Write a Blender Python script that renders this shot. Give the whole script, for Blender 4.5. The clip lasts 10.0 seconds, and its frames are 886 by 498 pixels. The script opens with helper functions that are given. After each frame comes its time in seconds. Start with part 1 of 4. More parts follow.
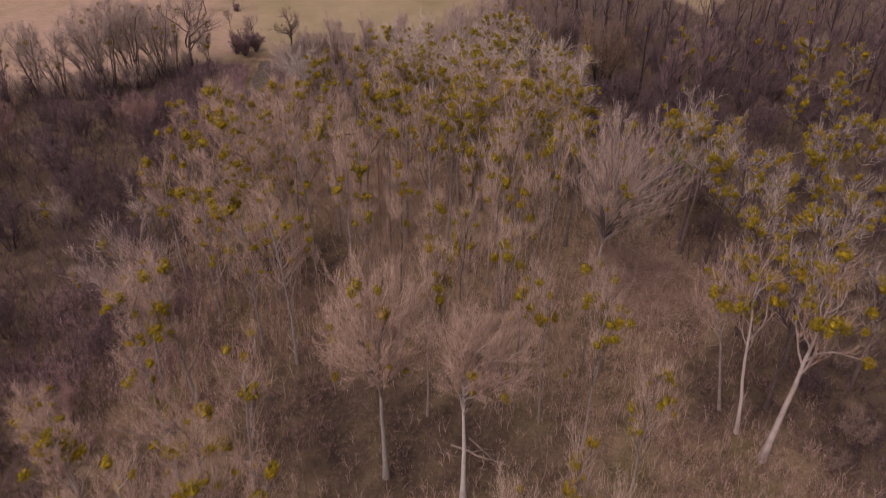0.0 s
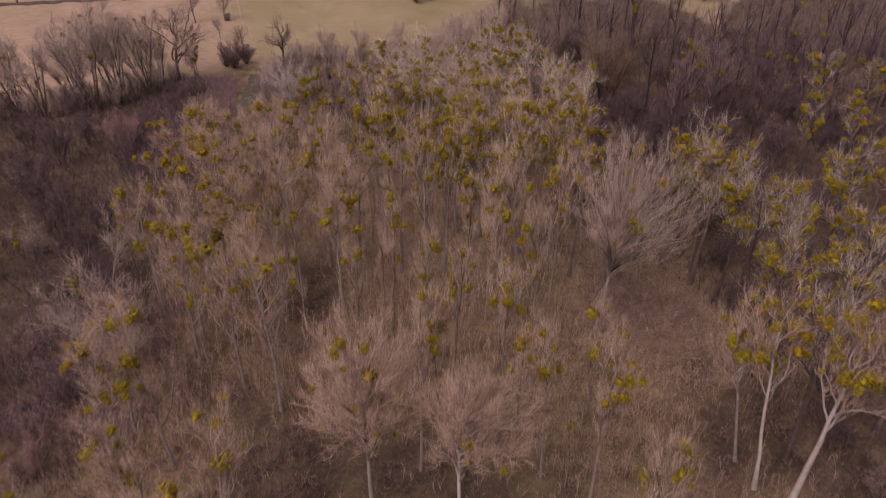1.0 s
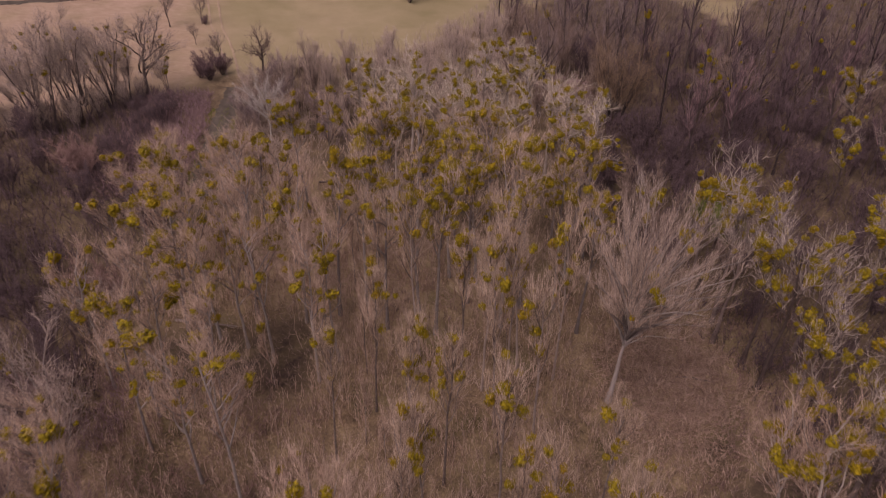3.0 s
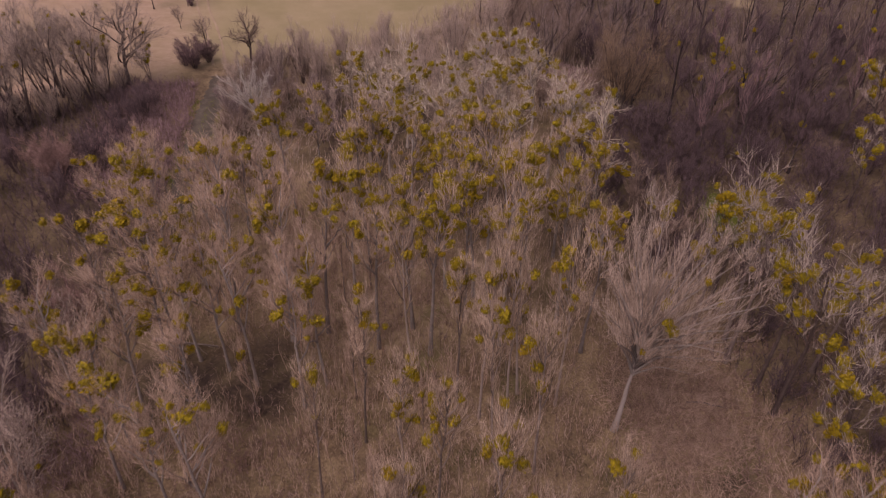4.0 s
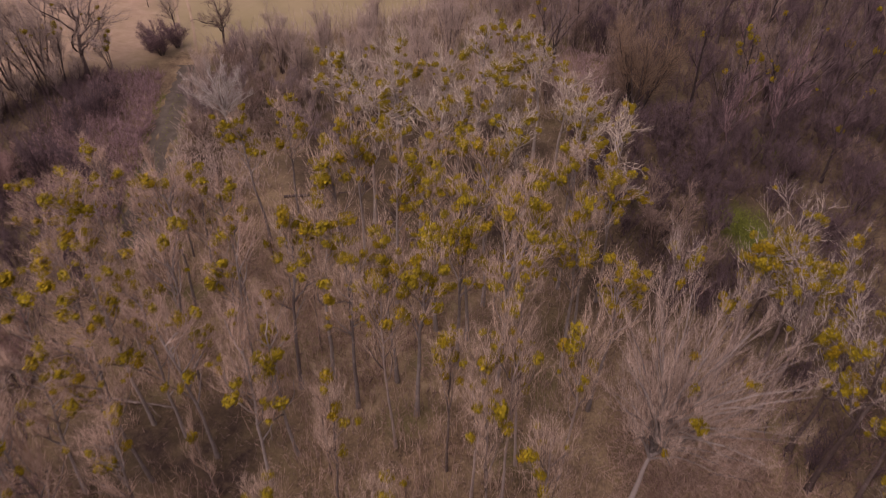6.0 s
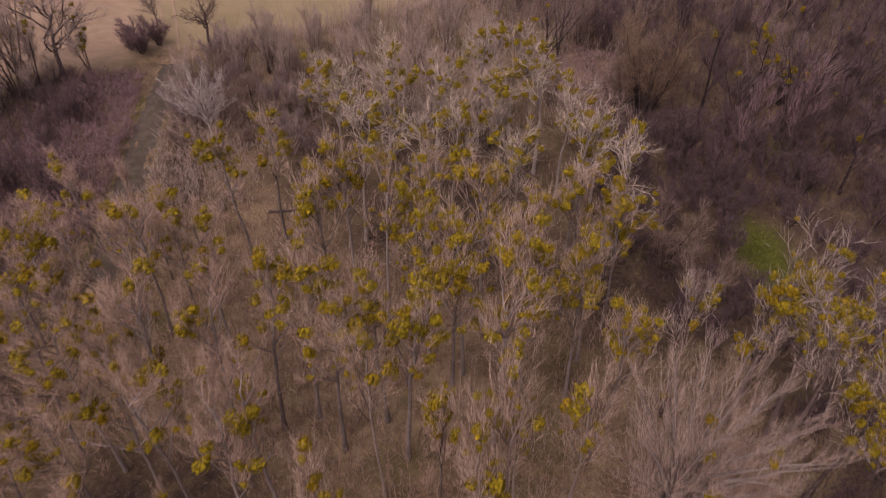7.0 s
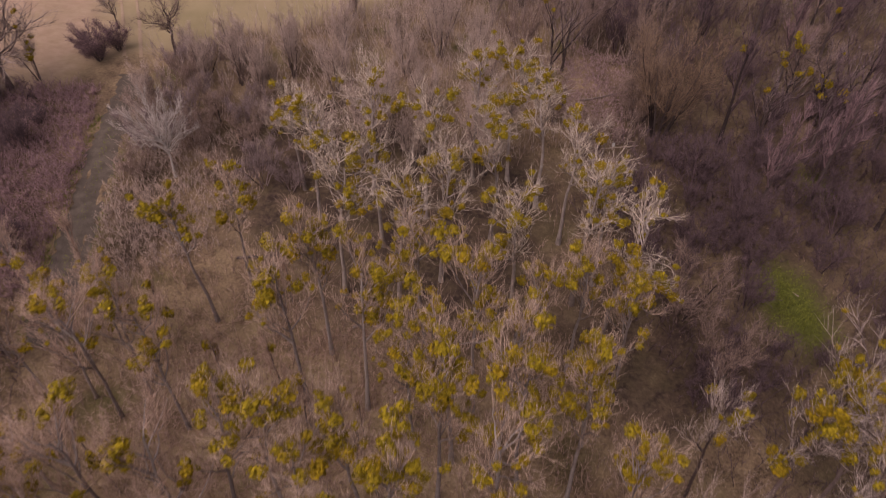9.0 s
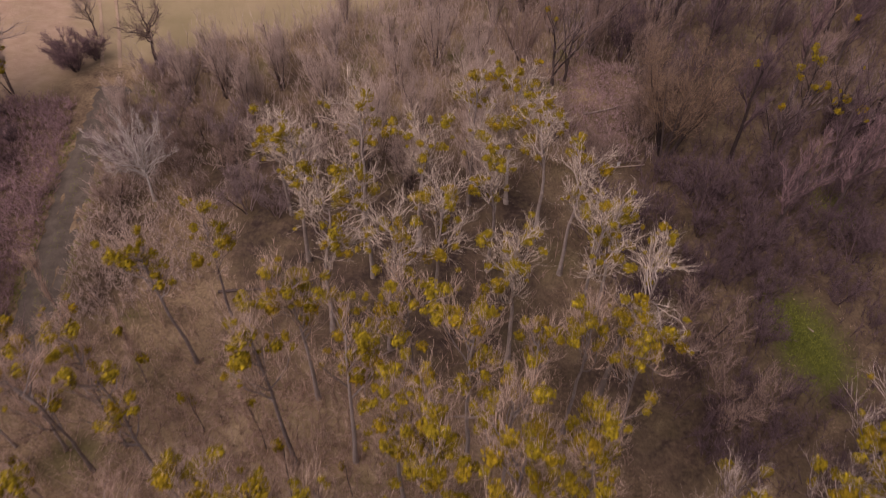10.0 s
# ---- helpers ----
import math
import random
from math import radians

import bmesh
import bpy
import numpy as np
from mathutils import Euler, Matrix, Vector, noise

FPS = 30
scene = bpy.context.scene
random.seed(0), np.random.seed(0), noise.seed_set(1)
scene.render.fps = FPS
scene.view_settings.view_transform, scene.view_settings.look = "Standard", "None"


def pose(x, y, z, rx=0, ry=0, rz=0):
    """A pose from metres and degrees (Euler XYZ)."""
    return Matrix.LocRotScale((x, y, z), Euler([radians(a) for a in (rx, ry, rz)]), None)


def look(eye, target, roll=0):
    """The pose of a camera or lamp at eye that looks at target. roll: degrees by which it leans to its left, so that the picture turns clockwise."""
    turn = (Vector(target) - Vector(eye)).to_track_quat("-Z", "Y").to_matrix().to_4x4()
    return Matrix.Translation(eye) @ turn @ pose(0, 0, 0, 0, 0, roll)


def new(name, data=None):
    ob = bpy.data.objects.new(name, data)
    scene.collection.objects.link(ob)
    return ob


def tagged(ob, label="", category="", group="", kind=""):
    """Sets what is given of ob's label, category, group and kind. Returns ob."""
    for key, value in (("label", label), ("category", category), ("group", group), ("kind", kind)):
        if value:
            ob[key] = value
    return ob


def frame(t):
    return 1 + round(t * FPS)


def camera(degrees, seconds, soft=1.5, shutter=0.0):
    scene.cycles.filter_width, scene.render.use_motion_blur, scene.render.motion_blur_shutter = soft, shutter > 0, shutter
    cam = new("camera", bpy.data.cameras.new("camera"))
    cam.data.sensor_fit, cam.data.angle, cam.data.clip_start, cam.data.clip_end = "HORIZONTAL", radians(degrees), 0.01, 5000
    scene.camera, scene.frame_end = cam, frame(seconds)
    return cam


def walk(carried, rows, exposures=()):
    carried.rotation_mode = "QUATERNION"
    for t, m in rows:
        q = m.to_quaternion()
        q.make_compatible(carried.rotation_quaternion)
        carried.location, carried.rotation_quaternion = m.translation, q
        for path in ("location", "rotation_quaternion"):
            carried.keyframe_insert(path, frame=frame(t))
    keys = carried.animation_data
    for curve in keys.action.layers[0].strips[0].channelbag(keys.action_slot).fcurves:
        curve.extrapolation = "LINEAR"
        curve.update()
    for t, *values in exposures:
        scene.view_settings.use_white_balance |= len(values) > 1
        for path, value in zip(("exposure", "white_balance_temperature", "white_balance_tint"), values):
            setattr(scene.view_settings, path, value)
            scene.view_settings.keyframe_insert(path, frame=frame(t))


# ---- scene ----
cam = camera(59.2, 10.0, soft=1.12, shutter=0.9)
METRES, EYE, TILT, LEAN, TURN = 55.0, 45.7, -34.0, 0.0, 0.0
ROWS = [
    (0.0, 0.0, 0.0, 0.0, 0.0, 0.0, -0.0),
    (0.5, 0.0034, 0.0393, 0.026, 0.01, -0.0, -0.05),
    (1.0, 0.0068, 0.082, 0.055, 0.01, -0.03, -0.08),
    (1.5, 0.0097, 0.1219, 0.082, -0.01, -0.06, -0.1),
    (2.0, 0.0134, 0.165, 0.1117, -0.0, -0.1, -0.12),
    (2.5, 0.0171, 0.2043, 0.1382, 0.01, -0.51, -0.14),
    (4.0, 0.0276, 0.3296, 0.2298, 0.07, -3.61, -0.35),
    (4.5, 0.0313, 0.3692, 0.2574, 0.1, -4.57, -0.42),
    (5.0, 0.0348, 0.4122, 0.2879, 0.13, -5.61, -0.49),
    (5.5, 0.0383, 0.4517, 0.3151, 0.16, -6.51, -0.57),
    (7.0, 0.0493, 0.5758, 0.404, 0.28, -9.42, -0.8),
    (7.5, 0.053, 0.6143, 0.431, 0.31, -10.28, -0.85),
    (8.0, 0.0566, 0.6562, 0.4604, 0.36, -11.23, -0.89),
    (8.5, 0.06, 0.6946, 0.4876, 0.4, -12.09, -0.95),
    (9.0, 0.0638, 0.736, 0.518, 0.45, -13.04, -1.01),
    (9.5, 0.0673, 0.7743, 0.5454, 0.5, -13.85, -1.04),
    (10.0, 0.0712, 0.8147, 0.5753, 0.55, -14.76, -1.08),
]
walk(cam, [(t, pose(0, 0, EYE, TILT, LEAN, TURN) @ pose(METRES * x, METRES * y, METRES * z, 90 + pitch, roll, yaw)) for t, x, y, z, yaw, pitch, roll in ROWS], [(0.0, -0.16, 7120, 33), (2.5, -0.18, 7120, 34), (5.0, -0.11, 7140, 35), (8.0, -0.06, 7160, 34), (10.0, 0.0, 7180, 33)])

# ---- world, sun and exposure ----
world = bpy.data.worlds.new("world")
scene.world = world
world.use_nodes = True
wn, wl = world.node_tree.nodes, world.node_tree.links
sky = wn.new("ShaderNodeTexSky")
sky.sky_type = "NISHITA"
sky.sun_disc = False
sky.sun_elevation, sky.sun_rotation = radians(52), radians(-150)
sky.dust_density, sky.air_density = 3.0, 1.2
calm = wn.new("ShaderNodeHueSaturation")
calm.inputs["Saturation"].default_value = 0.35
wl.new(sky.outputs[0], calm.inputs["Color"])
wl.new(calm.outputs[0], wn["Background"].inputs[0])
wn["Background"].inputs[1].default_value = 0.085
sun_data = bpy.data.lights.new("sun", "SUN")
sun_data.energy, sun_data.angle, sun_data.color = 1.9, radians(55), (1.0, 0.93, 0.85)
sun = new("sun", sun_data)
sun.matrix_world = look((-45, -40, 95), (0, 0, 0))


# ---- ground height ----
def soft_noise(x, y, scale, seed):
    """Smooth value noise from a few rotated waves."""
    rng = np.random.default_rng(seed)
    out = np.zeros_like(x)
    for k in range(9):
        a, f, p = rng.random() * 6.3, (0.6 + 1.2 * rng.random()) / scale, rng.random() * 6.3
        out += np.sin((x * math.cos(a) + y * math.sin(a)) * f * 6.3 + p)
    return out / 4


def ground_z(x, y):
    """Gentle slope that rises to the far left, with small hummocks near the grove."""
    x, y = np.asarray(x, float), np.asarray(y, float)
    a = 4.2 * np.tanh((20 - x) / 60)
    b = 0.04 * (np.clip(y, -40, 120) - 63) + 0.015 * np.clip(y - 120, 0, 400)
    near = (np.abs(x) < 120) & (y < 200) & (y > -30)
    return a + b + np.where(near, 0.16 * soft_noise(x, y, 7, 2), 0)


def gz(x, y):
    return float(ground_z(x, y))


# ---- materials ----
def material(name, dark, light, rough=0.9, scale=3.0, fine=40.0, per="island", bump=0.3, spread=0.35, gloss=0.2, ripe=None):
    """Two-scale noise between two colours, with a random shade per piece."""
    m = bpy.data.materials.new(name)
    m.use_nodes = True
    n, l = m.node_tree.nodes, m.node_tree.links
    b = n["Principled BSDF"]
    b.inputs["Roughness"].default_value = rough
    b.inputs["Specular IOR Level"].default_value = gloss
    co = n.new("ShaderNodeTexCoord")
    n1, n2 = n.new("ShaderNodeTexNoise"), n.new("ShaderNodeTexNoise")
    n1.inputs["Scale"].default_value, n2.inputs["Scale"].default_value = scale, fine
    n1.inputs["Detail"].default_value = 4
    for q in (n1, n2):
        l.new(co.outputs["Object"], q.inputs["Vector"])
    mix = n.new("ShaderNodeMath")
    mix.operation = "MULTIPLY_ADD"
    mix.inputs[1].default_value = 0.45
    l.new(n2.outputs[0], mix.inputs[0])
    half = n.new("ShaderNodeMath")
    half.operation = "MULTIPLY_ADD"
    half.inputs[1].default_value, half.inputs[2].default_value = 1.0, -0.25
    l.new(n1.outputs[0], half.inputs[0])
    l.new(half.outputs[0], mix.inputs[2])
    if per == "island":
        r = n.new("ShaderNodeNewGeometry").outputs["Random Per Island"]
    else:
        r = n.new("ShaderNodeObjectInfo").outputs["Random"]
    vary = n.new("ShaderNodeMath")
    vary.operation = "MULTIPLY_ADD"
    vary.inputs[1].default_value = spread * 2
    l.new(r, vary.inputs[0])
    less = n.new("ShaderNodeMath")
    less.operation = "SUBTRACT"
    less.inputs[1].default_value = spread
    l.new(mix.outputs[0], less.inputs[0])
    l.new(less.outputs[0], vary.inputs[2])
    ramp = n.new("ShaderNodeValToRGB")
    ramp.color_ramp.elements[0].position, ramp.color_ramp.elements[1].position = 0.2, 0.8
    ramp.color_ramp.elements[0].color, ramp.color_ramp.elements[1].color = (*dark, 1), (*light, 1)
    l.new(vary.outputs[0], ramp.inputs[0])
    colour = ramp.outputs[0]
    if ripe:
        who = n.new("ShaderNodeObjectInfo")
        some = n.new("ShaderNodeMapRange")
        some.inputs["From Min"].default_value, some.inputs["From Max"].default_value = 0.55, 1.0
        some.inputs["To Max"].default_value = 0.8
        l.new(who.outputs["Random"], some.inputs["Value"])
        turn = n.new("ShaderNodeMix")
        turn.data_type, turn.blend_type = "RGBA", "MULTIPLY"
        turn.inputs[7].default_value = (*ripe, 1)
        l.new(some.outputs[0], turn.inputs["Factor"])
        l.new(colour, turn.inputs[6])
        colour = turn.outputs[2]
    l.new(colour, b.inputs["Base Color"])
    if bump:
        bp = n.new("ShaderNodeBump")
        bp.inputs["Strength"].default_value, bp.inputs["Distance"].default_value = bump, 0.05
        l.new(n2.outputs[0], bp.inputs["Height"])
        l.new(bp.outputs[0], b.inputs["Normal"])
    return m


BARK_PALE = material("bark_pale", (0.22, 0.18, 0.165), (0.50, 0.43, 0.40), scale=1.5, fine=14, per="object")
BARK_WHITE = material("bark_white", (0.34, 0.31, 0.295), (0.62, 0.58, 0.55), scale=1.5, fine=14, per="object")
BARK_DARK = material("bark_dark", (0.045, 0.033, 0.033), (0.12, 0.092, 0.088), scale=1.5, fine=14, per="object")
TWIG_PALE = material("twig_pale", (0.22, 0.154, 0.122), (0.66, 0.50, 0.405), bump=0)
TWIG_BEIGE = material("twig_beige", (0.265, 0.178, 0.14), (0.60, 0.44, 0.36), bump=0)
TWIG_WHITE = material("twig_white", (0.31, 0.265, 0.25), (0.62, 0.55, 0.51), bump=0)
TWIG_CREAM = material("twig_cream", (0.24, 0.185, 0.15), (0.80, 0.68, 0.58), bump=0)
TWIG_BROWN = material("twig_brown", (0.13, 0.09, 0.078), (0.36, 0.26, 0.225), bump=0)
TWIG_PURPLE = material("twig_purple", (0.058, 0.039, 0.045), (0.19, 0.13, 0.143), bump=0)
TWIG_ROSE = material("twig_rose", (0.16, 0.095, 0.092), (0.38, 0.245, 0.225), bump=0)
TWIG_PLUM = material("twig_plum", (0.16, 0.10, 0.112), (0.40, 0.265, 0.28), bump=0)
TWIG_PINK = material("twig_pink", (0.23, 0.15, 0.155), (0.50, 0.36, 0.36), bump=0)
TWIG_OCHRE = material("twig_ochre", (0.08, 0.055, 0.045), (0.33, 0.225, 0.155), bump=0)
LEAF_MISTLETOE = material("leaf_mistletoe", (0.145, 0.11, 0.011), (0.45, 0.335, 0.024), rough=0.8, bump=0, spread=0.16, gloss=0.12, ripe=(1.0, 0.85, 0.7))
STRAW = material("straw", (0.20, 0.133, 0.098), (0.50, 0.36, 0.278), scale=0.4, bump=0)
STRAW_PALE = material("straw_pale", (0.285, 0.187, 0.148), (0.55, 0.395, 0.325), scale=0.4, bump=0)
GRASS_GREEN = material("grass_green", (0.085, 0.10, 0.018), (0.21, 0.225, 0.042), scale=0.4, bump=0)
DEAD_WOOD = material("dead_wood", (0.15, 0.11, 0.095), (0.40, 0.32, 0.275), scale=1.5, fine=14, per="object")
TWIG_MAUVE = material("twig_mauve", (0.13, 0.095, 0.098), (0.33, 0.25, 0.25), bump=0)
RUT_STRAW = material("rut_straw", (0.33, 0.24, 0.17), (0.47, 0.35, 0.26), scale=0.5, fine=6, bump=0.4, spread=0.05)
TWIG_HAZE = material("twig_haze", (0.25, 0.188, 0.163), (0.56, 0.44, 0.39), bump=0)
TWIG_DIM = material("twig_dim", (0.19, 0.145, 0.13), (0.64, 0.53, 0.475), bump=0)
TWIG_ASH = material("twig_ash", (0.225, 0.164, 0.136), (0.59, 0.455, 0.39), bump=0)
TWIG_WILLOW = material("twig_willow", (0.19, 0.142, 0.128), (0.48, 0.375, 0.335), bump=0)
TWIG_RUST = material("twig_rust", (0.085, 0.045, 0.036), (0.26, 0.145, 0.112), bump=0)
BARK_BROWN = material("bark_brown", (0.14, 0.108, 0.098), (0.36, 0.29, 0.265), scale=1.5, fine=14, per="object")
TWIG_MAROON = material("twig_maroon", (0.10, 0.064, 0.072), (0.28, 0.185, 0.195), bump=0)
BARK_GREY = material("bark_grey", (0.19, 0.16, 0.155), (0.37, 0.32, 0.305), scale=1.5, fine=14, per="object")
BARK_STEM = material("bark_stem", (0.085, 0.062, 0.058), (0.21, 0.16, 0.15), scale=1.5, fine=14, per="object")
TRACK_EARTH = material("track_earth", (0.07, 0.057, 0.048), (0.16, 0.132, 0.11), scale=1.3, fine=9, bump=0.8, spread=0.05)


# ---- mesh helpers ----
def unit(v):
    return v / np.maximum(np.linalg.norm(v, axis=-1, keepdims=True), 1e-9)


def tube_arrays(P, R, sides):
    """Rings along many strands at once: P (m, k, 3), R (m, k)."""
    m, k, _ = P.shape
    T = unit(np.gradient(P, axis=1))
    ref = np.where(np.abs(T[..., 2:3]) > 0.8, np.array([1.0, 0.13, 0]), np.array([0.1, 0.05, 1.0]))
    A = unit(np.cross(T, ref))
    B = np.cross(T, A)
    ang = np.arange(sides) * 2 * math.pi / sides
    V = P[:, :, None, :] + R[:, :, None, None] * (np.cos(ang)[None, None, :, None] * A[:, :, None, :] + np.sin(ang)[None, None, :, None] * B[:, :, None, :])
    base = (np.arange(m)[:, None, None] * k + np.arange(k - 1)[None, :, None]) * sides
    s = np.arange(sides)[None, None, :]
    s2 = (s + 1) % sides
    F = np.stack(np.broadcast_arrays(base + s, base + s2, base + sides + s2, base + sides + s), -1).reshape(-1, 4)
    return V.reshape(-1, 3), F


def cone_arrays(P, R):
    """Thin three-sided cones from P[:, 0] to P[:, -1]."""
    T = unit(P[:, -1] - P[:, 0])
    ref = np.where(np.abs(T[:, 2:3]) > 0.8, np.array([1.0, 0.13, 0]), np.array([0.1, 0.05, 1.0]))
    A = unit(np.cross(T, ref))
    B = np.cross(T, A)
    r = R[:, :1]
    V = np.stack([P[:, 0] + r * (math.cos(a) * A + math.sin(a) * B) for a in (0, 2.1, 4.2)] + [P[:, -1]], 1)
    m = len(P) * 4
    i = np.arange(0, m, 4)
    F = np.stack([np.stack([i + a, i + b, i + 3], -1) for a, b in ((0, 1), (1, 2), (2, 0))], 1).reshape(-1, 3)
    return V.reshape(-1, 3), F


def mesh_from(name, chunks, mat, smooth=True):
    """One mesh out of (verts, faces) arrays whose faces all have the same number of corners within a chunk."""
    V = np.concatenate([c[0] for c in chunks])
    off, loops, starts, count = 0, [], [], 0
    for v, f in chunks:
        loops.append((f + off).ravel())
        starts.append(count + np.arange(len(f)) * f.shape[1])
        count += f.size
        off += len(v)
    loops, starts = np.concatenate(loops), np.concatenate(starts)
    me = bpy.data.meshes.new(name)
    me.vertices.add(len(V))
    me.vertices.foreach_set("co", V.astype(np.float32).ravel())
    me.loops.add(len(loops))
    me.loops.foreach_set("vertex_index", loops.astype(np.int32))
    me.polygons.add(len(starts))
    me.polygons.foreach_set("loop_start", starts.astype(np.int32))
    me.polygons.foreach_set("use_smooth", np.full(len(starts), smooth))
    me.update(calc_edges=True)
    me.validate()
    me.materials.append(mat)
    return me


def sprout(P, R, n, u0, u1, length, spread, up, k, rng, ratio=0.6, thin=0.008, jitter=0.18, taper=0.7, even=0.65, ring=False):
    """n shoots from each strand of P, between u0 and u1 of its length."""
    m, kp, _ = P.shape
    u = u0 + (u1 - u0) * (np.arange(n)[None, :] + rng.random((m, n))) / n
    f = u * (kp - 1)
    i = np.clip(f.astype(int), 0, kp - 2)
    w = (f - i)[..., None]
    row = np.arange(m)[:, None]
    O = P[row, i] * (1 - w) + P[row, i + 1] * w
    T = unit(P[row, i + 1] - P[row, i])
    r = R[row, i] * (1 - w[..., 0]) + R[row, i + 1] * w[..., 0]
    side = rng.normal(size=(m, n, 3))
    side = unit(side - (side * T).sum(-1, keepdims=True) * T)
    if ring:
        turn = 2.4 * np.arange(n)[None, :, None] + 0.4 * rng.random((m, n, 1))
        side = unit(np.concatenate([np.cos(turn), np.sin(turn), 0 * turn], -1))
    Z = np.array([0, 0, 1.0])
    D = unit(T + spread * side + up * Z)
    L = length * (0.875 + even * (rng.random((m, n)) - 0.5)) * (1 + taper * (0.5 - u))
    pts, p, d = [O], O, D
    step = (L / (k - 1))[..., None]
    for _ in range(k - 1):
        p = p + d * step
        pts.append(p)
        d = unit(d + up * 0.35 * Z + jitter * rng.normal(size=d.shape))
    Q = np.stack(pts, 2).reshape(m * n, k, 3)
    r0 = np.maximum(r * ratio, thin * 1.25).reshape(-1, 1)
    q = np.linspace(0, 1, k)[None, :]
    return Q, r0 * (1 - q) + np.minimum(r0 * 0.35, thin) * q


def stem(height, lean, wobble, r0, r1, k, rng, start=(0, 0)):
    q = np.linspace(0, 1, k)
    x = start[0] + lean[0] * q + wobble * np.cumsum(rng.normal(size=k)) * q
    y = start[1] + lean[1] * q + wobble * np.cumsum(rng.normal(size=k)) * q
    P = np.stack([x, y, height * q], -1)[None]
    R = (r0 + (r1 - r0) * q ** 0.8)[None]
    R[0, 0] *= 1.35
    return P, R


def variant(bark, twig, trunk, limbs, crown, tips, limb_bark=None, bush=False):
    """Meshes of one tree form: trunks, limbs, the twigs of its crown, and places where clumps can sit."""
    return {
        "trunk": [mesh_from("trunk", [tube_arrays(trunk[0][i:i + 1], trunk[1][i:i + 1], 7)], bark) for i in range(len(trunk[0]))],
        "limb": [mesh_from("limb", [tube_arrays(limbs[0][i:i + 1], limbs[1][i:i + 1], 5)], limb_bark or bark) for i in range(len(limbs[0]))] if limbs else [],
        "crown": mesh_from("crown", crown, twig), "tips": tips, "bush": bush, "tall": max(float(c[0][:, 2].max()) for c in crown) * 0.97}


def poplar(seed, H=17.0, limbs=16, bole=0.34, reach=0.25, spread=0.95, up=0.5, subs=7, twigs=8, twiglets=1, twig=TWIG_PALE, bark=BARK_PALE, thin=0.013, twig_len=1.4, lean=(0.0, 0.0), jit=0.2, trunk_r=0.2, sub_r=0.022, ring=False, joined=False):
    rng = np.random.default_rng(seed)
    T, TR = stem(H * 0.86, lean, 0.13, trunk_r, 0.05, 9, rng)
    L, LR = sprout(T, TR, limbs, bole, 1.0, H * reach, spread, up, 6, rng, 0.68, 0.04, jit * 0.7, ring=ring)
    S, SR = sprout(L, LR, subs, 0.2, 1.0, H * 0.11, 0.75, up * 1.1, 4, rng, 0.66, sub_r, jit)
    W, WR = sprout(S, SR, twigs, 0.1, 1.0, twig_len, 0.5, up * 1.5, 3, rng, 0.7, thin, jit * 0.8)
    Y, YR = sprout(W, WR, twiglets, 0.2, 0.9, twig_len * 0.65, 0.5, up * 1.2, 2, rng, 0.8, thin * 0.85, jit)
    tips = np.concatenate([S[:, 3], L[:, 5], S[:, 3] * 0.5 + W[::twigs, 2][:len(S)] * 0.5])
    chunks = [tube_arrays(S, SR, 3), cone_arrays(W, WR * 1.2), cone_arrays(Y, YR * 1.2)][:2 + (twiglets > 0)]
    if joined:
        return variant(bark, twig, (T, TR), None, [tube_arrays(L, LR, 4)] + chunks, tips)
    return variant(bark, twig, (T, TR), (L, LR), chunks, tips)


